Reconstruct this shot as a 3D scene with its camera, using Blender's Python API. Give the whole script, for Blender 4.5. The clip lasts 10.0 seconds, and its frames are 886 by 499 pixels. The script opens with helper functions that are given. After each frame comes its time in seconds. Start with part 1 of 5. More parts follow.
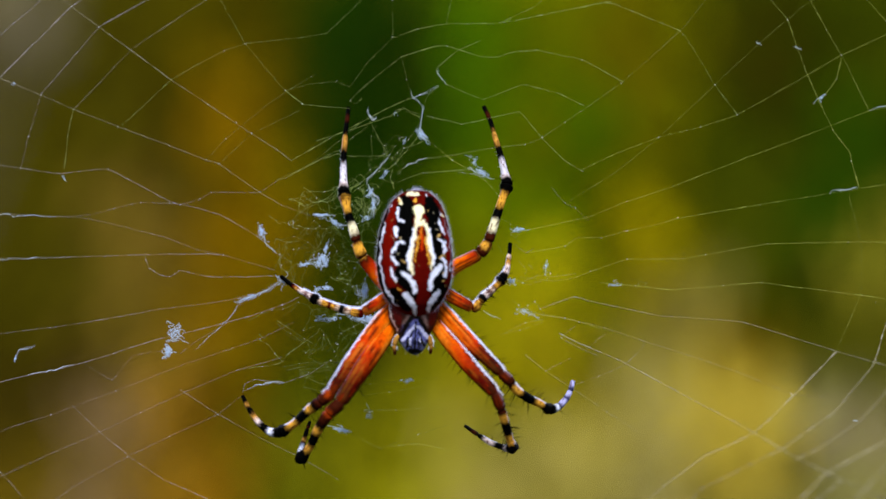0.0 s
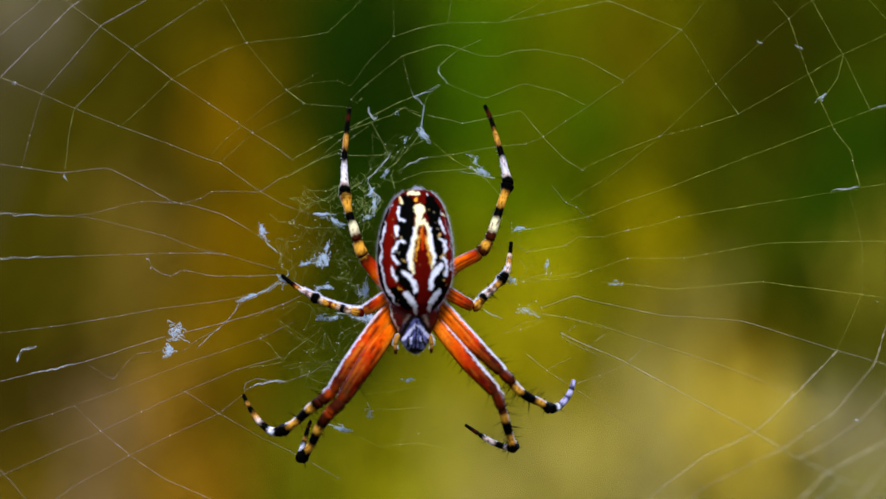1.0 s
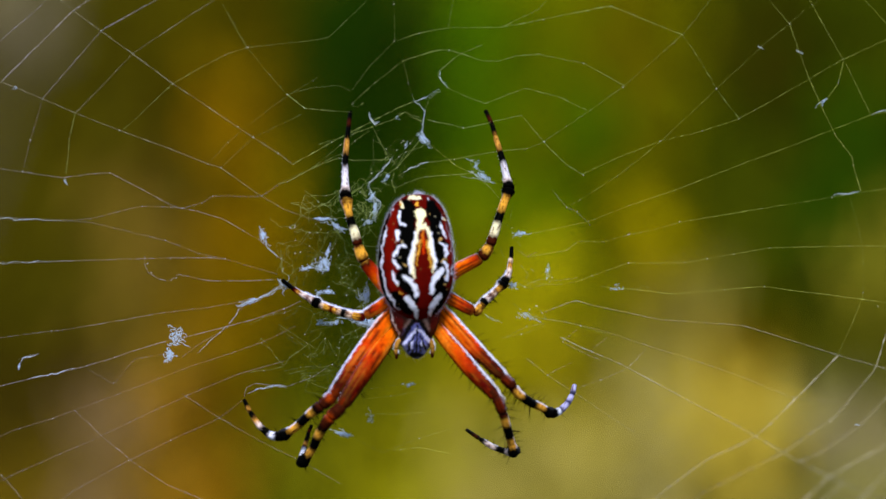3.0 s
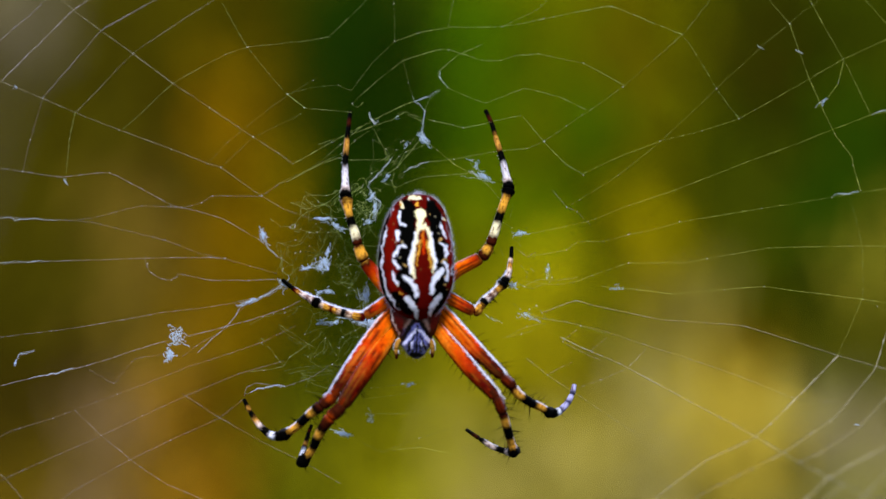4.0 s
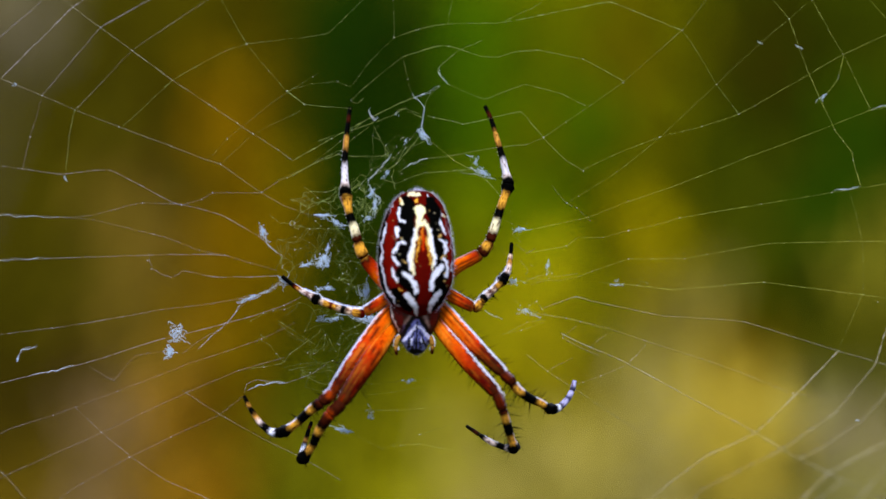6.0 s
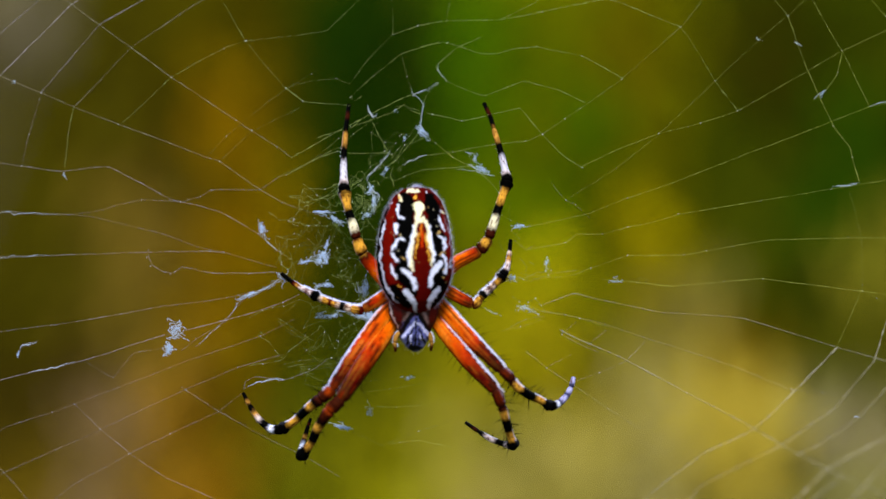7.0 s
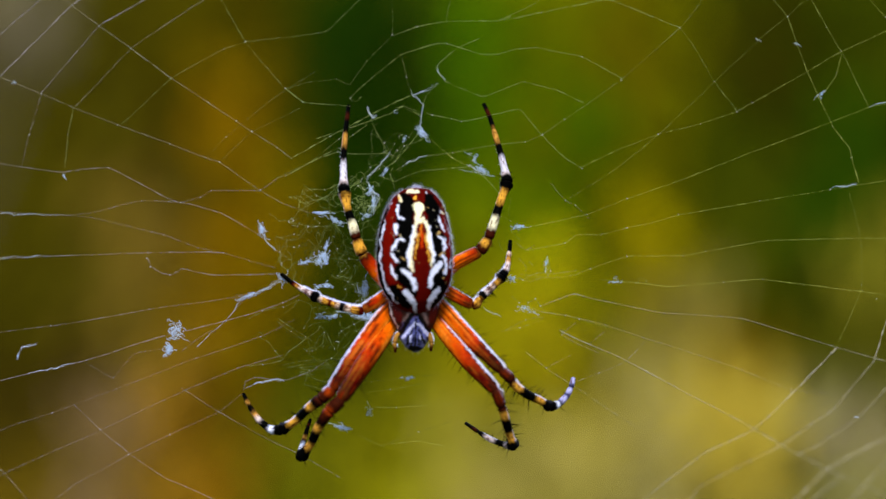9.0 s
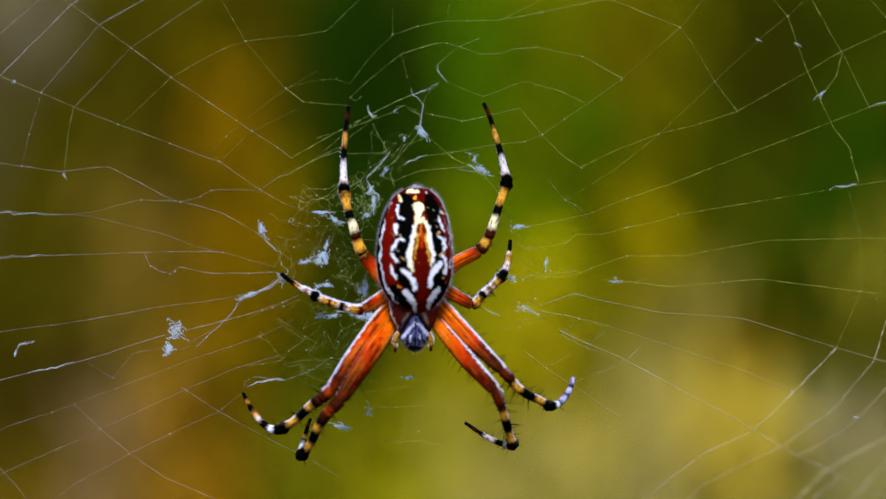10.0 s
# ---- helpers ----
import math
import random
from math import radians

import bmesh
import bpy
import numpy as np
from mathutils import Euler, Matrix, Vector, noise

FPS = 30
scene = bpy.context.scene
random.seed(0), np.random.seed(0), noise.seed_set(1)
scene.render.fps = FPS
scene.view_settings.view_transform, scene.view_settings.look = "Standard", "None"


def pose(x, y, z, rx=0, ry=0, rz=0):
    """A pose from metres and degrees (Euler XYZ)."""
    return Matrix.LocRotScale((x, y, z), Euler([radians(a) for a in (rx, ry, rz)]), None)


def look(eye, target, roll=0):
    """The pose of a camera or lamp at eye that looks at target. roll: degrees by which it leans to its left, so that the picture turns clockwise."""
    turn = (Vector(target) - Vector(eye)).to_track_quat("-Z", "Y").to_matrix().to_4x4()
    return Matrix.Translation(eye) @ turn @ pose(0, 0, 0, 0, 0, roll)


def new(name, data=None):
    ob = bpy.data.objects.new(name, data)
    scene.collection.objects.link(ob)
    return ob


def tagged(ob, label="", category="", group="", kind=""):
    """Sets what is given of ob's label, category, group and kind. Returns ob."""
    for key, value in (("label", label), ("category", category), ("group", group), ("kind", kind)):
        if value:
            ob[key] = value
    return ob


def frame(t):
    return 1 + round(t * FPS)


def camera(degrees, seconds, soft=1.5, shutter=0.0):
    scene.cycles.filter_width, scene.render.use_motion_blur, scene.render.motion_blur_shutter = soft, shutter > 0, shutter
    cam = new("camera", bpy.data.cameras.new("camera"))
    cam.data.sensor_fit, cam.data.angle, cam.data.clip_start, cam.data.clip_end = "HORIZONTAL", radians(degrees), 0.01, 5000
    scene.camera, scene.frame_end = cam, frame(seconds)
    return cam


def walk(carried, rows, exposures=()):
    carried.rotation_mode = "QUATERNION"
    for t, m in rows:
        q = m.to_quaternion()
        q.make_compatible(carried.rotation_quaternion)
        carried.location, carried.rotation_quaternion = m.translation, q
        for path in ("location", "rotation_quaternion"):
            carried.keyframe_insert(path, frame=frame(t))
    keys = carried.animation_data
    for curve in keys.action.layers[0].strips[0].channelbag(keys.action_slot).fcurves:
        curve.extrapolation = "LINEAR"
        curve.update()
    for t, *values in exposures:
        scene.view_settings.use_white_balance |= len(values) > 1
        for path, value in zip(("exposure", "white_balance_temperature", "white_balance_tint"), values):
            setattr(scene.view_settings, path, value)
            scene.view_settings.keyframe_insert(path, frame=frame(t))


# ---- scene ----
# A spider on its orb web among tall meadow plants. Sketch coordinates are
# millimetres from the hub of the web: a to the right, b upwards.
HUB = Vector((0.0, 0.0, 0.6))
EYE_A, EYE_B, EYE_D = 2.07, 1.81, 208.97
LEAN = math.tan(radians(5))

# ---- camera ----
cam = camera(20, 10.0, soft=1.6)
cam.data.dof.use_dof = True
cam.data.dof.focus_distance = 0.2075
cam.data.dof.aperture_fstop = 13.0
EYE = HUB + Vector((EYE_A, -EYE_D, EYE_B)) * 0.001
walk(cam, [(0, look(EYE, EYE + Vector((0, 1, 0)))), (10, look(EYE, EYE + Vector((0, 1, 0))))],
     exposures=[(0, 0.0), (10, 0.0)])

# ---- world and sun ----
SUN_ELEVATION, SUN_TURN = 48, 186
world = bpy.data.worlds.new("sky")
scene.world = world
world.use_nodes = True
sky = world.node_tree.nodes.new("ShaderNodeTexSky")
sky.sky_type, sky.sun_disc = "NISHITA", False
sky.sun_elevation, sky.sun_rotation = radians(SUN_ELEVATION), radians(SUN_TURN)
world.node_tree.links.new(sky.outputs[0], world.node_tree.nodes["Background"].inputs[0])
world.node_tree.nodes["Background"].inputs[1].default_value = 0.145
sun = new("sun", bpy.data.lights.new("sun", "SUN"))
sun.data.energy, sun.data.angle, sun.data.color = 4.75, radians(16), (1.0, 0.96, 0.91)
_e, _r = radians(SUN_ELEVATION), radians(SUN_TURN)
SUN_WAY = Vector((math.sin(_r) * math.cos(_e), math.cos(_r) * math.cos(_e), math.sin(_e)))
sun.matrix_world = look(HUB + SUN_WAY * 3, HUB)


# ---- materials ----
def material(name, color=(0.5, 0.5, 0.5), rough=0.5, vary=0.0, scale=900.0, bump=0.0, attribute="",
             translucent=0.0, random_by="", specular=0.5, sheen=0.0, clear=0.0):
    """A surface with a base colour (or a colour attribute), two scales of mottling, relief and some light let through."""
    m = bpy.data.materials.new(name)
    m.use_nodes = True
    t = m.node_tree
    bsdf = t.nodes["Principled BSDF"]
    bsdf.inputs["Roughness"].default_value = rough
    bsdf.inputs["Specular IOR Level"].default_value = specular
    bsdf.inputs["Sheen Weight"].default_value = sheen
    coords = t.nodes.new("ShaderNodeTexCoord")
    if attribute:
        source = t.nodes.new("ShaderNodeAttribute")
        source.attribute_name = attribute
        base = source.outputs["Color"]
    else:
        source = t.nodes.new("ShaderNodeRGB")
        source.outputs[0].default_value = (*color, 1)
        base = source.outputs[0]
    fine = t.nodes.new("ShaderNodeTexNoise")
    fine.inputs["Scale"].default_value, fine.inputs["Detail"].default_value = scale, 4
    coarse = t.nodes.new("ShaderNodeTexNoise")
    coarse.inputs["Scale"].default_value, coarse.inputs["Detail"].default_value = scale / 7, 2
    for n in (fine, coarse):
        t.links.new(coords.outputs["Object"], n.inputs["Vector"])
    mix = t.nodes.new("ShaderNodeMath")
    mix.operation = "ADD"
    t.links.new(fine.outputs[0], mix.inputs[0])
    t.links.new(coarse.outputs[0], mix.inputs[1])
    value = mix.outputs[0]
    low, high = 1 - vary, 1 + vary
    if random_by:
        geo = t.nodes.new("ShaderNodeNewGeometry" if random_by == "island" else "ShaderNodeObjectInfo")
        add = t.nodes.new("ShaderNodeMath")
        add.operation = "ADD"
        t.links.new(value, add.inputs[0])
        t.links.new(geo.outputs["Random Per Island" if random_by == "island" else "Random"], add.inputs[1])
        half = t.nodes.new("ShaderNodeMath")
        half.operation, half.inputs[1].default_value = "MULTIPLY", 0.667
        t.links.new(add.outputs[0], half.inputs[0])
        value = half.outputs[0]
    span = t.nodes.new("ShaderNodeMapRange")
    for i, v in ((1, 0.6), (2, 1.4), (3, low), (4, high)):
        span.inputs[i].default_value = v
    t.links.new(value, span.inputs[0])
    hsv = t.nodes.new("ShaderNodeHueSaturation")
    t.links.new(base, hsv.inputs["Color"])
    t.links.new(span.outputs[0], hsv.inputs["Value"])
    t.links.new(hsv.outputs[0], bsdf.inputs["Base Color"])
    if bump:
        relief = t.nodes.new("ShaderNodeBump")
        relief.inputs["Strength"].default_value, relief.inputs["Distance"].default_value = bump, 0.0001
        t.links.new(fine.outputs[0], relief.inputs["Height"])
        t.links.new(relief.outputs[0], bsdf.inputs["Normal"])
    if translucent:
        thin = t.nodes.new("ShaderNodeBsdfTranslucent")
        t.links.new(hsv.outputs[0], thin.inputs[0])
        both = t.nodes.new("ShaderNodeMixShader")
        both.inputs[0].default_value = translucent
        t.links.new(bsdf.outputs[0], both.inputs[1])
        t.links.new(thin.outputs[0], both.inputs[2])
        t.links.new(both.outputs[0], t.nodes["Material Output"].inputs[0])
    if clear:
        see = t.nodes.new("ShaderNodeBsdfTransparent")
        both = t.nodes.new("ShaderNodeMixShader")
        both.inputs[0].default_value = clear
        t.links.new(t.nodes["Material Output"].inputs[0].links[0].from_socket, both.inputs[1])
        t.links.new(see.outputs[0], both.inputs[2])
        t.links.new(both.outputs[0], t.nodes["Material Output"].inputs[0])
    return m


SILK = material("silk", (0.58, 0.52, 0.55), 0.45, 0.4, 1200, translucent=0.4, random_by="object", specular=0.3, clear=0.65)
SILK_PALE = material("pale_silk", (0.66, 0.61, 0.45), 0.45, 0.4, 1200, translucent=0.4, random_by="object", specular=0.3, clear=0.65)
SILK_FINE = material("fine_silk", (0.58, 0.69, 0.24), 0.5, 0.4, 1200, translucent=0.45, random_by="object", specular=0.3, clear=0.54)
SILK_WARM = material("warm_silk", (0.60, 0.67, 0.14), 0.45, 0.4, 1200, translucent=0.4, random_by="object", specular=0.3, clear=0.60)
SILK_BEAD = material("silk_drop", (0.82, 0.82, 0.86), 0.3, 0.1, translucent=0.3)
SILK_STRAND = material("strand_silk", (0.78, 0.88, 1.0), 0.3, 0.06, 3000, translucent=0.25)
SILK_TUFT = material("tuft_silk", (0.64, 0.79, 1.0), 0.3, 0.06, 3000, translucent=0.3)
ABDOMEN = material("abdomen_skin", (0.3, 0.05, 0.03), 0.55, 0.2, 2600, 0.22, attribute="tint", specular=0.004)
LEGSKIN = material("leg_skin", (0.6, 0.2, 0.03), 0.5, 0.3, 2600, 0.5, attribute="tint", translucent=0.03, specular=0.008)
CARAPACE = material("carapace_skin", (0.3, 0.2, 0.15), 0.6, 0.35, 3200, 0.8, attribute="tint", specular=0.15)
HAIR_WHITE = material("white_hair", (0.76, 0.79, 0.98), 0.4, 0.1, translucent=0.3)
HAIR_BLACK = material("black_hair", (0.003, 0.0025, 0.002), 0.8, 0.1, specular=0.02)
EYE_SKIN = material("eye_skin", (0.008, 0.007, 0.01), 0.12, 0.0)

LEAF = dict(rough=0.7, vary=0.25, scale=60, translucent=0.2, random_by="island", specular=0.0)
OLIVE = material("olive_grass", (0.070, 0.064, 0.001), **LEAF)
OLIVE_GREEN = material("olive_green_grass", (0.064, 0.074, 0.001), **LEAF)
SOIL = material("meadow_soil", (0.085, 0.072, 0.02), 0.9, 0.4, 8, 0.5)
HEDGE = material("hedge_leaf", (0.075, 0.072, 0.002), 0.7, 0.4, 6, specular=0.03)


# ---- mesh helpers ----
def web_depth(a, b):
    """How far the web lies behind its middle: it leans back, and its lower corners belly towards the viewer."""
    return b * LEAN - 0.042 * max(0, a - 8) * max(0, -b - 3) - 0.014 * max(0, -a - 10) * max(0, -b - 6)


def at(a, b, depth=None):
    """Place, in metres from the hub, of a sketch point that lies depth millimetres behind the web's middle (None: on the leaning web)."""
    depth = web_depth(a, b) if depth is None else depth
    k = (EYE_D + depth) / EYE_D
    return np.array((EYE_A + (a - EYE_A) * k, depth, EYE_B + (b - EYE_B) * k)) * 0.001


def glide(points, step, tension=0.35):
    """Rows (places, radii and the like) along a smooth curve through the given rows, about step apart in their first two columns."""
    p = np.array(points, float)
    if len(p) == 2:
        n = max(2, int(np.linalg.norm(p[1, :2] - p[0, :2]) / step) + 1)
        s = np.linspace(0, 1, n)[:, None]
        return p[0] + (p[1] - p[0]) * s, np.linspace(0, 1, n)
    q = np.vstack([2 * p[0] - p[1], p, 2 * p[-1] - p[-2]])
    out, where = [], []
    for i in range(1, len(q) - 2):
        n = max(2, int(np.linalg.norm(q[i + 1, :2] - q[i, :2]) / step) + 1)
        s = np.linspace(0, 1, n, endpoint=False)[:, None]
        m0, m1 = tension * (q[i + 1] - q[i - 1]), tension * (q[i + 2] - q[i])
        out.append((2 * s**3 - 3 * s**2 + 1) * q[i] + (s**3 - 2 * s**2 + s) * m0 + (3 * s**2 - 2 * s**3) * q[i + 1] + (s**3 - s**2) * m1)
        where.append(i - 1 + s[:, 0])
    return np.vstack(out + [p[-1:]]), np.concatenate(where + [[len(p) - 1]])


def tube(path, radii, sides=5):
    """Vertices, faces, and the angle of each vertex round the path (0 faces the camera's side)."""
    path = np.asarray(path, float)
    way = np.gradient(path, axis=0)
    way /= np.linalg.norm(way, axis=1)[:, None] + 1e-12
    side = np.cross(way, (0.02, 1.0, 0.01))
    side /= np.linalg.norm(side, axis=1)[:, None] + 1e-12
    up = np.cross(side, way)
    turn = np.linspace(0, 2 * math.pi, sides, endpoint=False)
    ring = path[:, None] + np.asarray(radii)[:, None, None] * (side[:, None] * np.sin(turn)[None, :, None] - up[:, None] * np.cos(turn)[None, :, None])
    n, k = len(path), sides
    i, j = np.meshgrid(np.arange(n - 1), np.arange(k), indexing="ij")
    quads = np.stack([i * k + j, i * k + (j + 1) % k, (i + 1) * k + (j + 1) % k, (i + 1) * k + j], -1).reshape(-1, 4)
    faces = quads.tolist() + [tuple(range(k))[::-1], tuple(range((n - 1) * k, n * k))]
    return ring.reshape(-1, 3), faces


def join(pieces):
    verts, faces, base = [], [], 0
    for v, f in pieces:
        verts.append(np.asarray(v))
        faces += [[base + i for i in q] for q in f]
        base += len(v)
    return np.vstack(verts), faces


def part(name, shape, mat, parent=None, label="", smooth=True, tint=None, kind=""):
    """One mesh object under its thing (or at top level, when there is no parent)."""
    verts, faces = shape
    mesh = bpy.data.meshes.new(name)
    mesh.from_pydata(np.asarray(verts).tolist(), [], faces)
    mesh.materials.append(mat)
    if smooth:
        mesh.polygons.foreach_set("use_smooth", [True] * len(mesh.polygons))
    if tint is not None:
        layer = mesh.color_attributes.new("tint", "FLOAT_COLOR", "POINT")
        layer.data.foreach_set("color", np.hstack([tint, np.ones((len(tint), 1))]).astype(np.float32).ravel())
    mesh.update()
    ob = new(name, mesh)
    ob.parent = parent
    return tagged(ob, label, kind=kind)


def needle(base, tip, radius):
    """A fine hair: a thin three-sided spike."""
    base, tip = np.asarray(base), np.asarray(tip)
    way = tip - base
    way = way / (np.linalg.norm(way) + 1e-12)
    s = np.cross(way, (0.3, 0.9, 0.2))
    s /= np.linalg.norm(s)
    u = np.cross(s, way)
    ring = [base + radius * (s * math.cos(c) + u * math.sin(c)) for c in (0, 2.1, 4.2)]
    return np.array(ring + [tip]), [(0, 1, 3), (1, 2, 3), (2, 0, 3)]


# ---- the orb web ----
web = new("orb_web")
web.location = HUB
tagged(web, "torn orb web of fine pale silk hung between grass stems", "spider web")
R_FINE, R_MID, R_BOLD = 0.0054, 0.0084, 0.0125


BEAD = bpy.data.meshes.new("silk_bead")
_turn = np.linspace(0, math.pi, 6)
_v, _f = tube([(0, 0, -math.cos(c)) for c in _turn], np.sin(_turn) + 0.01, 7)
BEAD.from_pydata(_v.tolist(), [], _f)
BEAD.polygons.foreach_set("use_smooth", [True] * len(BEAD.polygons))
BEAD.materials.append(SILK_BEAD)


beads = []


def bead(place, radius):
    """A drop of glue or a knot of silk on a thread; past 300 they are gathered for one joined part."""
    beads.append((place, radius))
    if len(beads) <= 300:
        ob = new("silk_bead", BEAD)
        ob.location, ob.scale, ob.parent = place, (radius * 0.001,) * 3, web


def thread(name, radius, *knots, mat=None, depth=None, wobble=0.10, parent=None):
    """A silk thread through sketch points, a little uneven, with a bead of silk at each knot."""
    rows, where = glide(knots, 0.22, 0.12)
    rng = np.random.default_rng(int(abs(knots[0][0] * 971 + knots[-1][1] * 577)) % 99991)
    n = len(rows)
    drift = np.cumsum(rng.normal(0, 1, (n, 2)), axis=0)
    drift -= np.linspace(0, 1, n)[:, None] * drift[-1]
    rows = rows + drift * wobble * 0.09
    path = np.array([at(r[0], r[1], depth) for r in rows])
    slow = np.interp(np.arange(n), np.linspace(0, n, 3 + n // 14), rng.uniform(0.7, 1.35, 3 + n // 14))
    radii = radius * slow * (0.85 + 0.42 * rng.normal(0, 1, n).clip(-1.3, 3.0))
    radii = radii * 0.00145
    if depth is None:
        path[:, 1] += np.cumsum(rng.normal(0, 1, n)) * 1.5e-5
    for k in range(1, len(knots) - 1):
        if rng.random() < 0.55:
            bead(path[int(np.argmin(np.abs(where - k)))], rng.uniform(0.016, 0.038))
    for _ in range(n // 16):
        if rng.random() < 0.3:
            bead(path[int(rng.integers(0, n))], rng.uniform(0.009, 0.021))
    return part(name, tube(path, radii), mat or SILK, parent or web)


def off(a, b, c, d, reach=52.0):
    """Where the line from (c, d) through (a, b) meets the stems that carry the web."""
    edge = reach if a > c else -reach
    return (edge, b + (d - b) / (c - a) * (edge - a) if abs(c - a) > 1e-6 else b)


def radial(radius, *knots, mat=None, out=True):
    """A thread from the rim towards the hub; it runs on to the stem outside."""
    knots = list(knots)
    if out:
        knots.insert(0, off(*knots[0], *knots[1]))
    return thread("radial_thread", radius, *knots, mat=mat, wobble=0.06)


def spiral(radius, *knots, mat=None):
    return thread("spiral_thread", radius, *knots, mat=mat)


def bundle(spread, strands, *knots, parent=None):
    """Several fine strands that run loosely side by side, as torn silk does."""
    rng = np.random.default_rng(int(abs(knots[0][0] * 313 + knots[-1][1] * 131)) % 99991)
    pieces = []
    rows_mid, _w = glide(knots, 0.14, 0.2)
    n = len(rows_mid)
    bends = rng.normal(0, 0.06, (3 + n // 5, 2))
    bends[[0, -1]] = 0
    kinks = np.column_stack([np.interp(np.linspace(0, 1, n), np.linspace(0, 1, len(bends)), bends[:, q]) for q in (0, 1)])
    for k in range(strands + 1):
        core = k % 2 == 0
        rows = rows_mid + kinks
        a, b = np.sort(rng.uniform(-0.1, 1.1, 2).clip(0, 1) * n).astype(int)
        if b - a < 5:
            a, b = 0, n
        drift = np.cumsum(rng.normal(0, 1, (n, 2)), axis=0) * 0.28 + rng.normal(0, 0.45, 2)
        drift = drift / (1 + np.abs(drift) * 0.4) + rng.normal(0, 0.45, (n, 2))
        rows = (rows + drift * spread * (0.35 if core else 1.5))[a:b]
        path = np.array([at(r[0], r[1]) for r in rows])
        path[:, 1] += rng.normal(0, 0.05e-3)
        pieces.append(tube(path, (0.0082e-3 if core else 0.0050e-3) * rng.uniform(0.4, 2.0, len(path)) * np.sin(np.linspace(0.15, 3.0, len(path))), 4))
    return part("silk_strand", join(pieces), SILK_STRAND, parent or web, "frayed strand of white silk")


# radial threads on the one side, from the top down
thread("radial_thread", 0.0150, (-32.90, 25.38), (-28.81, 22.00), (-26.55, 20.30), (-23.88, 18.38), (-20.54, 15.89), (-17.48, 13.87), (-13.87, 11.47), (-11.75, 10.11), (-10.57, 9.21), wobble=0.04, mat=SILK_PALE)
radial(0.0120, (-34.78, 16.07), (-33.60, 15.60), (-31.40, 14.66), (-28.67, 13.49), (-25.00, 12.03), (-20.68, 10.43), (-17.62, 9.26), (-16.54, 8.93), (-13.16, 6.58), (-11.28, 5.50), (-8.46, 4.46), mat=SILK_PALE)
radial(0.0085, (-35.25, 8.84), (-33.13, 8.55), (-29.84, 8.08), (-25.85, 8.46), (-20.68, 5.78), (-18.57, 5.31), (-16.45, 4.70), (-14.80, 3.76), (-13.39, 2.91), (-11.37, 1.18))
radial(0.0085, (-35.25, 4.79), (-33.60, 4.70), (-29.61, 4.51), (-27.26, 4.32), (-24.91, 3.76), (-21.15, 2.82), (-18.33, 1.74), (-16.21, 1.32), (-14.10, 0.70), (-11.89, 0.09))
radial(R_MID, (-29.61, 4.51), (-27.26, 4.70), (-24.44, 5.45), (-23.03, 5.73), (-20.68, 5.64), (-19.74, 5.55), (-18.09, 6.02), (-17.16, 6.58), (-15.04, 6.58), (-13.16, 6.58), (-11.75, 7.52), out=False)
radial(0.0085, (-35.25, 0.99), (-31.73, 1.08), (-27.73, 1.22), (-20.68, 1.46), (-17.39, 1.46), (-16.21, 1.32))
radial(R_MID, (-35.25, -5.26), (-30.55, -4.70), (-25.14, -3.85), (-21.62, -3.20), (-17.86, -2.73), (-15.04, -2.26))
bundle(0.09, 7, (-15.04, -2.26), (-13.87, -2.12), (-12.69, -1.65), (-11.42, -0.70))
radial(R_BOLD, (-35.25, -9.31), (-32.43, -8.60), (-29.61, -7.99), (-27.73, -7.52), (-25.38, -6.82), (-23.50, -6.20), (-21.15, -5.50), (-18.57, -4.89), (-16.45, -4.37), (-14.10, -3.76), (-11.28, -2.82), (-9.87, -2.12))
radial(R_MID, (-19.74, -6.82), (-18.57, -5.88), (-17.16, -5.08), (-15.98, -4.32), (-15.04, -3.06), (-14.10, -2.26), out=False)
radial(0.0065, (-35.25, -13.63), (-34.08, -13.07), (-30.55, -11.98), (-25.14, -9.96), (-20.68, -8.22), (-19.27, -7.66), (-16.21, -6.67), (-13.16, -5.64), (-10.34, -4.23))
radial(0.0105, (-35.25, -17.30), (-30.32, -15.04), (-27.02, -13.63), (-23.03, -11.75), (-19.74, -10.20), (-15.04, -8.22), (-11.28, -7.14))
radial(0.0105, (-30.55, -19.27), (-28.67, -17.86), (-24.20, -15.42), (-20.68, -13.72), (-16.68, -11.89), (-14.66, -10.34))
# radial threads on the other side
radial(R_MID, (39.48, 19.98), (35.25, 18.00), (31.96, 16.07), (26.55, 13.02), (23.50, 11.98), (19.98, 11.14), (16.68, 9.87), (13.63, 8.46), mat=SILK_WARM)
radial(0.0068, (39.48, 13.72), (37.60, 13.39), (34.31, 12.13), (27.50, 9.54), (26.32, 9.07), (21.15, 7.05), (17.39, 5.78), (14.10, 4.46), (8.46, 3.29), mat=SILK_WARM)
radial(0.0065, (39.48, 7.43), (36.66, 6.96), (34.31, 6.58), (28.43, 5.64), (21.62, 4.46), (19.27, 3.76), (17.39, 3.38), (15.28, 2.82), (13.16, 2.82), (12.22, 2.12), (8.93, 1.50), mat=SILK_WARM)
bundle(0.05, 4, (34.31, 6.58), (35.72, 6.82), (36.66, 6.96))
bundle(0.05, 4, (37.60, 13.39), (38.35, 13.63), (39.95, 13.96))
radial(0.0065, (39.48, 2.44), (36.66, 2.44), (29.14, 2.26), (23.97, 1.41), (22.09, 1.08), (17.39, 1.03), (14.34, 0.00), (13.16, -0.47), (11.28, -0.80), (8.46, -0.47), mat=SILK_WARM)
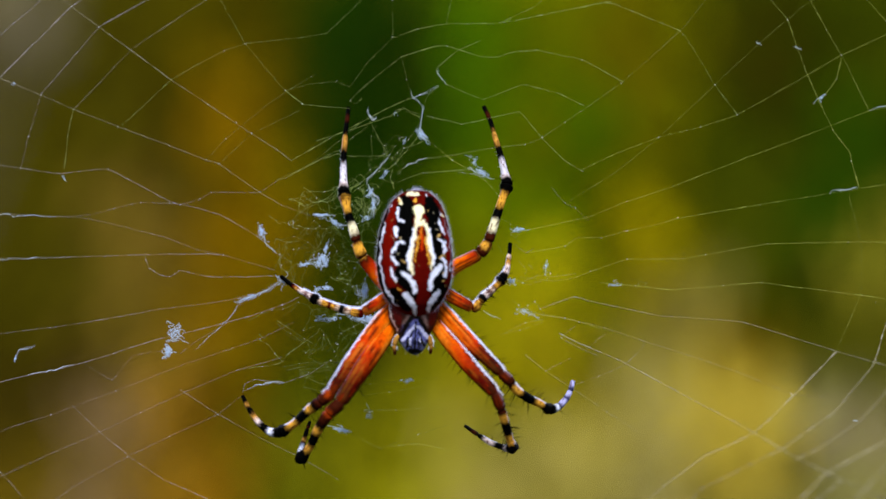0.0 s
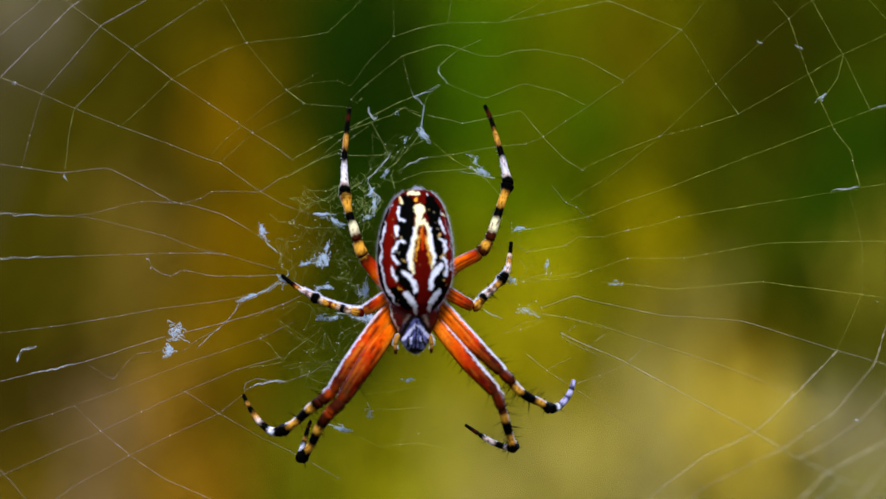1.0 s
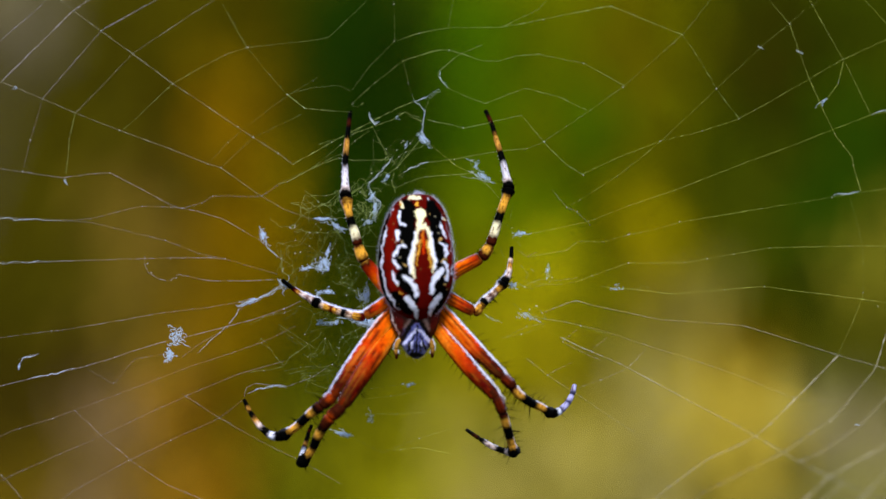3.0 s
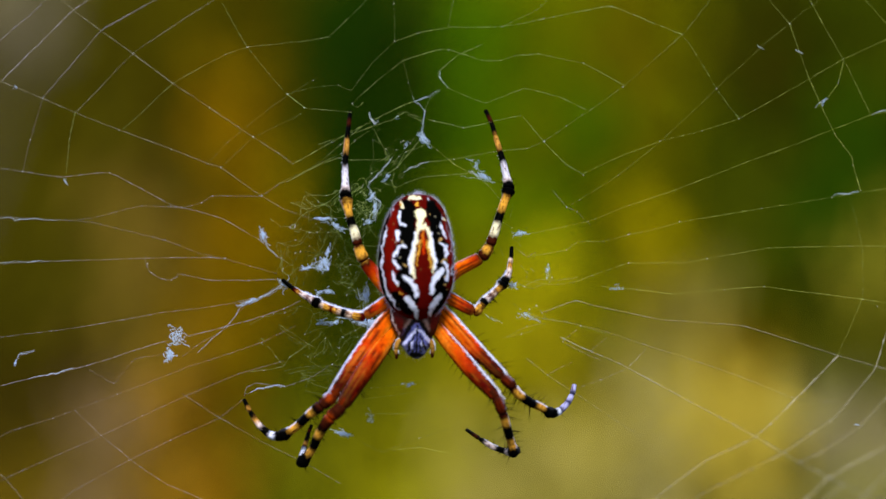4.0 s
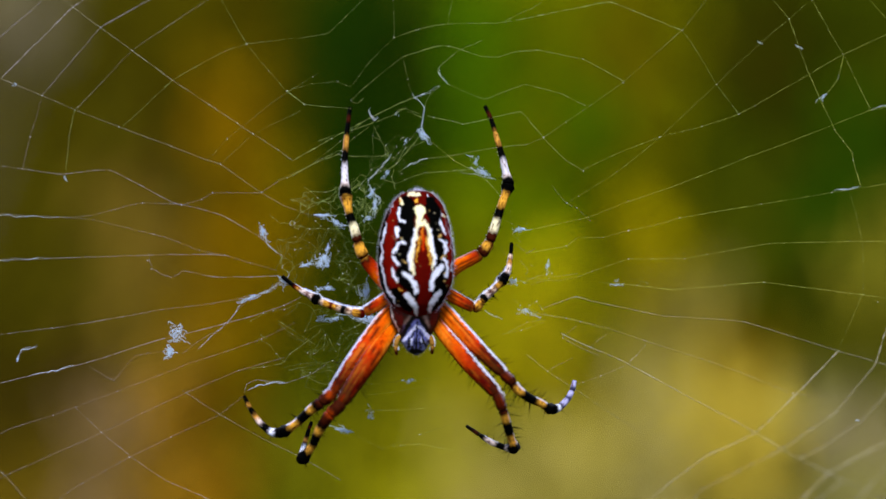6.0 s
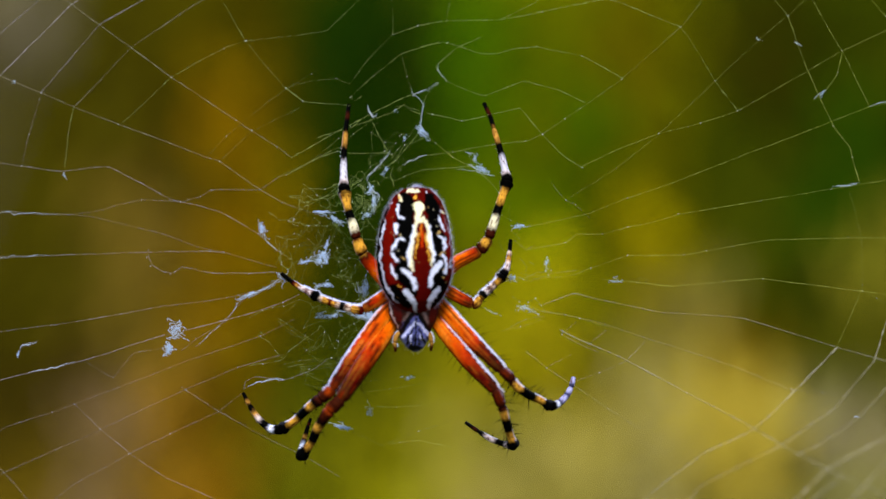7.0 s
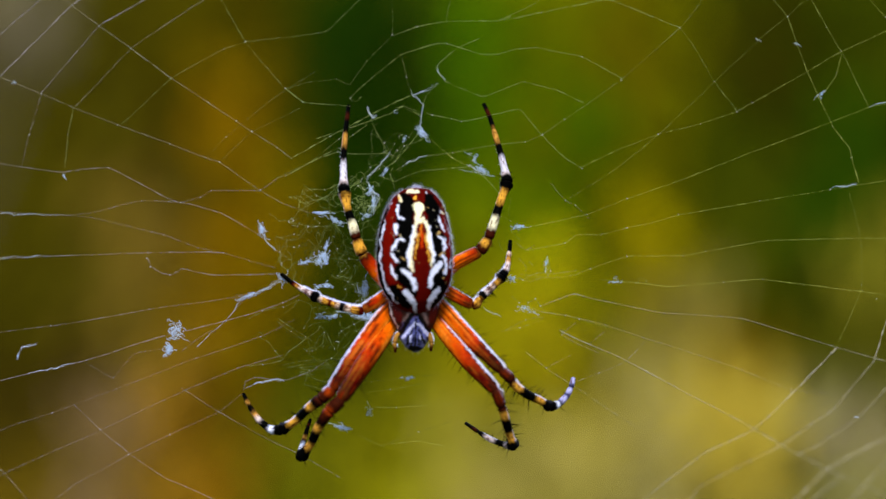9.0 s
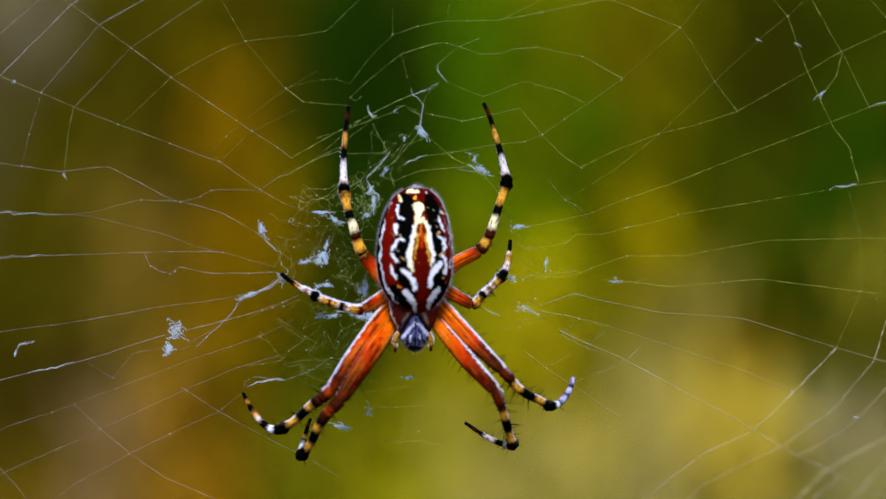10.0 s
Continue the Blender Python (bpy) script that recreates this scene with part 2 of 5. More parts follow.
radial(R_MID, (39.48, -2.35), (36.90, -1.97), (28.67, -0.94), (25.38, -1.18), (21.15, -1.50), (18.09, -1.18), (15.04, -0.94), mat=SILK_WARM)
radial(0.0193, (39.48, -7.99), (34.55, -6.58), (26.79, -4.23), (20.45, -3.76), (14.34, -2.49), (12.93, -2.12), (10.34, -3.06), mat=SILK_PALE)
radial(0.0108, (34.78, -10.57), (31.02, -10.20), (26.79, -8.46), (19.27, -5.97), (15.51, -4.70), (12.69, -4.00), (9.87, -3.52), mat=SILK_PALE, out=False)
radial(0.0263, (39.48, -19.27), (35.25, -17.39), (31.49, -15.51), (27.96, -13.39), (22.32, -10.43), (16.92, -7.52), (13.63, -6.11), (11.75, -5.17), mat=SILK_PALE)
thread("radial_thread", R_FINE, (34.31, 25.38), (32.90, 22.56), (31.96, 22.00), (30.79, 20.91), (28.43, 19.04), (24.68, 15.51), (19.98, 11.04), (16.45, 8.22), (12.22, 5.64), mat=SILK_WARM)
thread("radial_thread", R_FINE, (26.32, 25.38), (23.97, 22.56), (21.86, 19.98), (16.92, 15.65), (12.22, 12.46), (10.34, 11.14), (8.93, 10.57), (6.11, 10.25), (2.82, 9.63), (0.00, 9.26), (-0.56, 8.93), (-1.88, 8.22), mat=SILK_FINE)

# spiral threads
spiral(0.0225, (-37.60, 17.39), (-35.25, 19.27), (-31.49, 22.56), (-29.61, 24.44))
spiral(0.0225, (-34.78, 16.07), (-31.96, 18.89), (-28.81, 22.00), (-27.26, 23.12), (-23.97, 24.91))
spiral(0.0225, (-31.40, 14.66), (-27.96, 18.61), (-26.55, 20.30), (-22.47, 22.56), (-19.27, 24.44))
spiral(0.0105, (-28.67, 13.49), (-26.55, 15.60), (-23.88, 18.38), (-17.62, 22.56), (-15.04, 24.44), mat=SILK_PALE)
spiral(R_FINE, (-24.68, 12.13), (-20.54, 15.89), (-16.21, 18.33), (-14.34, 18.94), (-11.28, 19.27), (-7.52, 19.83), (-4.70, 22.56), (-3.29, 24.44), mat=SILK_FINE)
spiral(R_FINE, (-31.40, 14.66), (-32.43, 11.28), (-32.99, 8.60))
spiral(R_FINE, (-28.67, 13.49), (-29.14, 11.28), (-29.42, 8.46), mat=SILK_FINE)
spiral(R_FINE, (-17.62, 9.26), (-15.98, 11.04), (-12.22, 14.10), (-8.46, 16.45), mat=SILK_FINE)
spiral(R_FINE, (-16.54, 8.93), (-13.87, 11.47), (-9.87, 13.39), mat=SILK_FINE)
spiral(R_FINE, (-16.45, 22.56), (-14.34, 18.94), (-11.04, 15.04), (-9.54, 13.87), mat=SILK_FINE)
spiral(R_MID, (-11.04, 15.04), (-9.54, 13.87), (-5.64, 13.54), mat=SILK_FINE)
spiral(R_FINE, (-11.04, 15.04), (-8.93, 15.65), (-6.82, 15.79), (-5.73, 15.37), (-4.23, 17.39), (-2.12, 19.46), (-2.16, 22.56), (-2.35, 24.44), mat=SILK_FINE)
spiral(R_MID, (-2.12, 19.46), (0.00, 20.21), (2.35, 20.59), (6.82, 20.68), (10.34, 21.39), (13.63, 22.09), (15.98, 22.47), (21.86, 19.98), mat=SILK_FINE)
spiral(R_FINE, (6.82, 20.68), (9.87, 22.18), (11.75, 24.44), mat=SILK_FINE)
spiral(R_FINE, (2.35, 20.59), (2.73, 22.56), (3.06, 24.44), mat=SILK_FINE)
spiral(R_MID, (-4.70, 14.34), (-5.17, 13.96), (-5.69, 14.19), (-3.76, 15.98), (-1.41, 17.86), (1.41, 18.71), (2.35, 18.71), (5.17, 17.86), (6.58, 17.86), (7.99, 18.33), (9.87, 18.42), (13.63, 17.62), (17.06, 15.74), mat=SILK_FINE)
spiral(R_FINE, (-1.41, 17.86), (-0.94, 15.98), (-0.56, 14.57), mat=SILK_FINE)
spiral(R_MID, (5.17, 19.18), (3.29, 18.33), (1.65, 16.92), (1.65, 16.45), (2.35, 15.60), (5.41, 14.34), (8.70, 15.60), (11.52, 14.90), (13.87, 13.77), mat=SILK_FINE)
spiral(R_MID, (0.70, 12.93), (1.18, 12.78), (2.82, 12.46), (3.67, 12.22), (5.64, 12.60), (8.46, 13.25), (10.34, 11.04), (12.22, 9.16), (13.63, 8.32), mat=SILK_FINE)
spiral(R_FINE, (21.86, 19.98), (23.03, 18.33), (24.68, 15.51), (26.55, 13.02), mat=SILK_FINE)
spiral(0.0190, (28.20, 24.44), (29.38, 22.56), (30.79, 20.91), (31.58, 18.57), (32.34, 16.45), (33.37, 14.10), (34.55, 11.75), (35.25, 10.81), (35.95, 9.87), (36.05, 9.16), (36.66, 7.05), mat=SILK_WARM)
spiral(R_FINE, (35.81, 6.34), (36.42, 4.00), (36.80, 2.35), (36.90, 0.47), (36.80, -1.97), (34.78, -6.67), mat=SILK_WARM)
spiral(0.0290, (34.78, -6.67), (31.96, -9.63), (27.96, -13.39), (23.97, -15.28), (21.39, -17.16), (18.80, -19.27), (17.39, -20.68), mat=SILK_PALE)
spiral(0.0180, (31.49, 24.44), (32.66, 22.56), (35.25, 18.00), (37.46, 13.39), mat=SILK_WARM)
spiral(R_MID, (35.25, 17.86), (34.78, 15.98), (33.84, 14.66), (32.90, 13.91), mat=SILK_WARM)
spiral(R_MID, (35.72, 24.44), (37.37, 22.56), (38.92, 20.91), (41.36, 18.33), mat=SILK_WARM)
spiral(0.0246, (39.24, -3.29), (38.54, -5.64), (37.84, -7.75), (35.72, -10.34), (34.55, -11.75), (30.32, -14.71), (23.50, -18.09), (22.56, -19.27), (21.15, -21.15), mat=SILK_PALE)
spiral(0.0298, (41.36, -7.52), (39.48, -9.40), (38.07, -11.04), (36.66, -12.46), (33.37, -14.71), (31.49, -15.60), mat=SILK_PALE)
spiral(0.0246, (41.36, -12.93), (39.48, -13.87), (35.72, -15.74), (33.84, -16.92), (31.02, -19.74), mat=SILK_PALE)
spiral(0.0246, (41.36, -14.10), (39.48, -15.74), (37.60, -17.62), (36.19, -19.27), (35.25, -21.15), mat=SILK_PALE)
spiral(0.0246, (35.25, -17.39), (32.90, -19.27), (31.02, -21.15), mat=SILK_PALE)
spiral(R_FINE, (36.90, -1.97), (38.07, -2.58), (38.92, -3.06), (40.42, -3.76), mat=SILK_WARM)
spiral(0.0115, (18.33, -13.39), (15.74, -11.66), (12.93, -9.87), (10.57, -8.32), (8.93, -6.96), mat=SILK_PALE)
spiral(0.0085, (10.57, -8.32), (11.52, -7.80), (12.69, -7.24), mat=SILK_PALE)
spiral(0.0085, (13.96, -6.58), (14.80, -5.83), (15.60, -5.17), mat=SILK_PALE)
spiral(0.0085, (13.16, -9.40), (15.04, -8.74), (17.06, -7.90), (17.95, -7.05), (18.80, -6.11), mat=SILK_PALE)
spiral(0.0105, (13.07, -4.56), (12.41, -5.08), (11.89, -5.55), (13.96, -6.58), (15.04, -7.05), mat=SILK_PALE)
spiral(0.009, (-19.74, -9.87), (-16.68, -11.89), (-13.63, -13.63), (-10.34, -15.28), (-6.58, -17.39))
spiral(0.0075, (-28.67, -11.28), (-26.55, -13.39), (-23.97, -15.51), (-21.15, -17.39), (-16.92, -19.27), (-14.57, -20.68))
spiral(0.013, (-36.66, -15.51), (-34.78, -16.68), (-32.43, -19.27), (-31.02, -21.15))
spiral(R_FINE, (-27.73, -7.75), (-25.47, -9.07), (-23.73, -7.05), (-21.15, -6.58))
spiral(0.0075, (-5.55, -13.54), (-3.06, -14.80), (-2.35, -14.48), (0.00, -13.63), (2.82, -12.69), mat=SILK_WARM)
spiral(0.0075, (-2.35, -14.57), (0.00, -14.34), (2.82, -14.90), mat=SILK_WARM)
spiral(0.0075, (-4.23, -11.52), (-1.88, -11.56), (2.82, -11.28), mat=SILK_WARM)
spiral(0.0075, (-4.70, -9.16), (-4.00, -9.40), (-0.94, -9.02), (1.65, -8.84), mat=SILK_WARM)
spiral(0.0075, (-4.70, -10.34), (-2.35, -10.01), (0.47, -9.54), mat=SILK_WARM)
spiral(R_MID, (-14.57, -10.11), (-14.43, -9.40), (-13.63, -9.02), (-11.28, -9.31), (-8.93, -8.46), (-7.52, -7.52))
bundle(0.07, 5, (-14.48, -9.96), (-13.16, -9.40), (-11.75, -9.21), (-11.04, -9.26))
spiral(R_FINE, (-11.75, -4.09), (-9.40, -5.64), (-8.46, -6.20), mat=SILK_FINE)
spiral(R_FINE, (-11.28, -7.99), (-9.87, -7.71), (-8.22, -7.52), mat=SILK_FINE)
# tangled support threads over the hub
bundle(0.06, 4, (-0.56, 15.13), (-0.47, 14.48), (0.94, 15.04), (1.69, 15.46))
bundle(0.07, 5, (-0.47, 14.34), (0.38, 13.54), (0.19, 11.75), (0.56, 11.14))
spiral(R_MID, (0.38, 13.54), (0.70, 14.48), (1.69, 15.46), mat=SILK_FINE)
spiral(R_MID, (-10.57, 9.21), (-7.29, 11.14), (-4.00, 12.78), (-1.88, 13.87), (-0.47, 14.48), mat=SILK_FINE)
bundle(0.07, 5, (-4.23, 13.54), (-4.09, 12.93), (-3.85, 12.55), (-3.38, 12.78))
spiral(R_MID, (-4.00, 12.46), (-3.29, 11.04), (-2.58, 9.78), mat=SILK_FINE)
spiral(R_FINE, (-11.75, 7.61), (-8.93, 8.93), (-6.58, 10.81), (-4.70, 12.46), mat=SILK_FINE)
spiral(R_MID, (-11.75, 7.61), (-11.04, 7.80), (-8.46, 9.16), (-6.72, 9.78), (-5.64, 9.59), (-2.44, 9.63), mat=SILK_FINE)
spiral(R_MID, (0.38, 11.66), (-0.94, 10.11), (-1.88, 8.93), (-2.63, 8.46), mat=SILK_FINE)
spiral(R_MID, (0.56, 10.90), (-0.23, 10.53), (-1.18, 10.25), (-1.88, 9.02), (-2.58, 8.46), mat=SILK_FINE)
bundle(0.06, 5, (-2.35, 9.73), (-2.91, 8.93), (-3.20, 8.55))
bundle(0.05, 5, (-3.01, 8.74), (-3.67, 8.08), (-4.23, 7.61), (-4.28, 7.14))
bundle(0.07, 7, (-4.28, 7.33), (-3.95, 6.67), (-3.38, 6.20), (-3.29, 5.83), (-3.67, 5.36))
bundle(0.07, 6, (-4.14, 7.05), (-3.76, 6.11), (-3.57, 5.26), (-3.71, 4.42))
bundle(0.05, 4, (-3.38, 6.20), (-3.67, 5.55), (-4.23, 4.79))
spiral(R_MID, (0.56, 11.14), (1.41, 10.43), (2.82, 9.26), (4.23, 8.46), (5.17, 8.08), mat=SILK_WARM)
bundle(0.05, 3, (4.04, 8.65), (4.79, 8.18), (5.45, 8.04))
bundle(0.06, 4, (0.00, 11.56), (0.38, 11.09), (0.85, 10.90), (1.03, 10.53))
spiral(R_MID, (4.70, 8.22), (5.64, 7.52), (6.67, 6.30), mat=SILK_FINE)
spiral(R_MID, (-3.29, 7.75), (-1.88, 7.29), (-1.18, 7.61), (0.47, 8.18), (4.23, 8.46), mat=SILK_FINE)
bundle(0.03, 3, (-1.32, 8.55), (-0.61, 8.93), (-0.28, 9.12))
spiral(R_FINE, (11.04, 7.05), (12.22, 5.64), (13.07, 5.26), (14.19, 4.14))
spiral(R_FINE, (7.99, 2.26), (8.93, 1.50), (9.63, 1.88))

bundle(0.03, 3, (-36.19, 0.94), (-33.84, 1.03), (-31.73, 1.08), (-30.55, 1.13))
bundle(0.02, 2, (-35.72, 4.79), (-33.60, 4.70), (-29.61, 4.51))
bundle(0.025, 3, (-32.43, -8.60), (-31.02, -8.32), (-28.67, -7.75))
bundle(0.03, 3, (1.65, 17.01), (1.65, 16.45), (2.35, 15.56))
bundle(0.03, 2, (-0.56, 8.93), (0.09, 9.31), (0.75, 9.45))
spiral(0.009, (-0.56, 8.93), (0.09, 9.31), (2.82, 9.63), (6.11, 10.25), (8.93, 10.57), mat=SILK_WARM)
bundle(0.03, 3, (32.90, 13.91), (33.28, 14.29), (33.65, 14.62))
bundle(0.03, 2, (5.41, -3.20), (6.11, -3.67), (6.91, -4.04))
spiral(R_MID, (7.75, -2.35), (8.37, -2.82), (8.55, -3.20), mat=SILK_WARM)
spiral(R_MID, (9.16, -3.06), (10.11, -3.57), (12.22, -3.90), (13.39, -4.23), (15.74, -4.93), mat=SILK_WARM)
spiral(R_FINE, (6.82, -5.26), (8.46, -4.93), (10.34, -4.23), mat=SILK_WARM)
spiral(R_FINE, (7.75, -0.70), (8.70, -0.94), (9.63, -0.85), (11.75, -0.75), mat=SILK_WARM)
spiral(R_FINE, (8.46, 2.35), (7.75, 3.06), (7.52, 4.70), (7.75, 5.88), mat=SILK_WARM)


# slack threads beside the hub
def slack(*line):
    return thread("slack_thread", 0.0064, *line, mat=SILK_FINE, wobble=0.22)


slack((-9.40, 6.34), (-9.12, 5.92), (-8.46, 5.69), (-7.80, 5.92), (-6.58, 6.86), (-4.70, 7.43))
slack((-10.11, 4.65), (-9.16, 5.26), (-8.18, 5.78), (-6.58, 6.58), (-4.70, 7.61), (-2.73, 8.55))
slack((-9.87, 4.32), (-10.34, 4.04), (-10.43, 3.67), (-10.06, 3.57), (-9.82, 3.95))
slack((-8.93, 3.90), (-8.65, 4.23), (-8.18, 3.81), (-8.46, 3.57), (-8.93, 3.76))
slack((-6.86, 3.67), (-6.77, 3.20), (-7.05, 2.63), (-7.33, 2.16), (-7.57, 1.69))
slack((-8.37, 3.29), (-8.13, 2.73), (-8.04, 2.26))
slack((-11.09, 2.07), (-10.34, 1.88), (-9.40, 1.97), (-8.84, 1.88), (-8.46, 1.50))
slack((-11.61, 0.85), (-11.42, 0.28), (-10.81, -0.09), (-10.34, 0.47), (-10.01, 0.66))
slack((-7.29, -0.47), (-6.63, -0.70), (-6.02, -0.33), (-5.69, 0.09), (-6.02, 0.47))
slack((-14.10, -4.14), (-13.07, -3.57), (-12.22, -3.34), (-11.28, -3.20), (-10.01, -2.58), (-9.07, -2.96), (-8.60, -3.67))
slack((-11.75, -4.32), (-10.62, -5.17), (-9.49, -5.92))
slack((-13.39, -5.55), (-12.55, -6.02), (-11.94, -6.82), (-11.28, -7.52))
slack((-14.10, -8.08), (-12.93, -7.94), (-11.28, -7.52), (-10.81, -6.82), (-10.06, -6.30), (-8.84, -5.41), (-8.41, -5.17))
slack((-11.00, -8.27), (-9.40, -7.94), (-8.46, -7.75), (-7.99, -7.90))
slack((-8.37, -5.17), (-8.18, -4.70), (-7.71, -5.26), (-7.43, -5.92), (-6.96, -6.67))
slack((-6.49, -5.55), (-6.72, -6.11), (-6.39, -6.67), (-6.67, -7.24), (-6.53, -7.90))
slack((-7.52, -6.67), (-6.86, -5.92), (-6.39, -5.17), (-5.45, -4.61), (-4.51, -4.14))
slack((-9.63, -6.58), (-9.35, -6.77), (-9.07, -6.44), (-9.21, -5.92))
slack((-6.58, 0.47), (-5.73, 0.85), (-5.08, 0.75), (-4.70, 0.28))
slack((-6.30, -0.94), (-5.55, -1.32), (-4.70, -1.13), (-4.14, -0.70))
slack((-6.02, 2.82), (-5.36, 3.52), (-4.32, 3.95), (-3.76, 4.14))
slack((-2.35, 9.02), (-1.79, 9.78), (-0.85, 10.90), (-0.19, 11.75), (0.28, 12.60))
slack((-1.03, 13.30), (-0.47, 13.02), (0.19, 12.78))
slack((-2.16, 8.46), (-2.35, 7.75), (-2.02, 6.82))
slack((-3.57, 6.82), (-2.91, 7.43), (-2.35, 7.61))
slack((6.20, 4.70), (6.96, 4.32), (7.75, 3.95), (8.37, 3.52))
slack((8.93, 4.00), (8.55, 3.38), (8.08, 2.73))
slack((8.70, 0.47), (9.02, 0.09), (8.84, -0.28))
slack((9.21, 0.56), (9.54, 0.28))
slack((8.22, -0.70), (8.70, -0.99), (9.26, -1.18), (9.78, -0.94), (10.34, -0.80))
slack((8.84, -3.38), (9.12, -2.82), (9.68, -2.54), (10.15, -3.10), (10.53, -3.57))
slack((18.80, -1.22), (19.08, -0.94), (18.42, -0.85), (18.24, -1.32))
slack((10.72, 0.47), (10.62, -0.09), (10.76, -0.56), (11.00, -0.19), (10.81, 0.47))
slack((-1.28, 10.84), (-1.44, 10.81), (-1.58, 10.87), (-1.64, 10.99), (-1.60, 11.11), (-1.46, 11.18), (-1.30, 11.17), (-1.19, 11.07), (-1.19, 10.94), (-1.28, 10.84))
slack((4.64, 8.90), (4.48, 8.84), (4.34, 8.96), (4.28, 9.19), (4.33, 9.44), (4.46, 9.58), (4.62, 9.55), (4.73, 9.36), (4.74, 9.10), (4.64, 8.90))
slack((4.57, 8.58), (4.44, 8.56), (4.33, 8.61), (4.28, 8.73), (4.32, 8.86), (4.42, 8.93), (4.55, 8.91), (4.64, 8.81), (4.64, 8.69), (4.57, 8.58))
slack((-10.50, 3.88), (-10.65, 3.86), (-10.79, 3.91), (-10.86, 4.03), (-10.81, 4.16), (-10.67, 4.23), (-10.51, 4.21), (-10.41, 4.11), (-10.40, 3.99), (-10.50, 3.88))
slack((10.75, -0.15), (10.59, -0.23), (10.45, -0.07), (10.39, 0.26), (10.44, 0.60), (10.57, 0.79), (10.73, 0.74), (10.84, 0.48), (10.85, 0.13), (10.75, -0.15))
slack((-8.46, 10.81), (-5.64, 11.84), (-4.23, 12.22), (-2.35, 12.93), (-1.18, 13.63))
slack((-9.16, 8.84), (-6.58, 10.11), (-5.41, 11.28), (-4.23, 11.98))
slack((-1.88, 13.39), (-1.18, 13.54), (-0.56, 13.25), (0.09, 13.07))
slack((-3.38, 8.46), (-2.35, 7.90), (-1.88, 7.43))
slack((-4.70, 7.61), (-4.00, 8.46), (-3.38, 8.70), (-2.68, 8.46))
slack((7.29, -5.17), (8.93, -4.32), (10.43, -4.04))
slack((6.58, 2.35), (6.86, 1.65), (7.19, 1.32))
slack((8.37, 0.85), (8.70, 0.47))
slack((7.75, -0.70), (8.70, -0.94), (10.11, -0.38), (11.52, -0.47), (13.16, -0.19))
slack((-11.28, -3.76), (-10.34, -3.06), (-10.01, -2.58))
slack((-11.04, -5.17), (-10.34, -5.64), (-9.49, -5.73))
slack((-13.25, -5.26), (-12.69, -5.64))
slack((-9.59, 7.05), (-8.46, 6.11), (-7.75, 5.83))
slack((-9.16, 6.67), (-7.75, 6.49), (-6.58, 7.05))
slack((-11.61, 2.58), (-10.34, 2.82), (-9.16, 2.44), (-8.46, 1.88))
slack((-11.61, 2.35), (-11.52, 1.41), (-11.42, 0.38))
slack((-10.34, 1.18), (-9.87, 1.88), (-9.16, 2.26))
slack((-6.58, 0.94), (-5.88, 0.47), (-6.02, 0.00), (-6.58, -0.33))
slack((-4.70, 2.35), (-4.23, 1.41), (-4.32, 0.47))
bundle(0.05, 2, (-18.57, -6.58), (-17.48, -5.55), (-16.83, -5.08), (-16.07, -4.32), (-15.04, -3.06), (-14.66, -2.54))
bundle(0.05, 4, (-12.83, 2.63), (-12.31, 2.07), (-11.75, 1.46))
bundle(0.05, 5, (-6.86, 3.76), (-6.39, 3.85), (-5.83, 3.81))
bundle(0.04, 3, (3.29, 8.22), (4.70, 8.04), (6.39, 7.66))
bundle(0.06, 5, (-5.17, -0.94), (-4.98, -1.88), (-4.14, -2.07))
bundle(0.16, 9, (-4.89, -3.57), (-4.14, -3.01), (-3.20, -2.35), (-2.26, -1.60))
bundle(0.12, 7, (-5.92, -3.76), (-5.08, -4.14), (-4.14, -4.14), (-3.57, -3.76))
bundle(0.08, 5, (-4.70, -0.94), (-4.32, -1.50), (-4.46, -2.35))

# knots of glue that catch the light
for a, b in ((-17.48, 13.87), (-15.13, 12.36), (-13.87, 11.47), (-11.75, 10.11), (-23.88, 18.38), (-11.04, 15.04), (-17.62, 9.26), (-16.54, 8.93), (-13.16, 6.58), (-9.63, 13.91), (-20.68, 10.43),
             (-25.00, 12.03), (19.98, 11.14), (26.55, 13.02), (24.68, 15.51), (17.39, 3.38), (21.62, 4.46), (13.63, 8.32), (16.92, 15.65), (10.34, 11.14)):
    bead(at(a, b), 0.036)

# loose ends that swing by themselves
loose_loop = thread("loose_thread", 0.011, (-22.65, 1.55), (-22.65, 0.94), (-22.32, 0.23), (-21.39, -0.33), (-20.68, -0.47), (-20.21, -0.23), (-19.83, 0.05), (-17.39, -0.47), (-14.10, -0.47), (-11.75, -0.38))
loose_bit = thread("loose_fibre", 0.012, (-31.87, -6.16), (-32.66, -6.44), (-33.13, -6.58), (-33.37, -6.96), (-33.51, -7.43), wobble=0.2)
bundle(0.06, 4, (-31.96, -6.20), (-32.66, -6.44), (-33.13, -6.58), (-33.42, -7.05), parent=loose_bit)


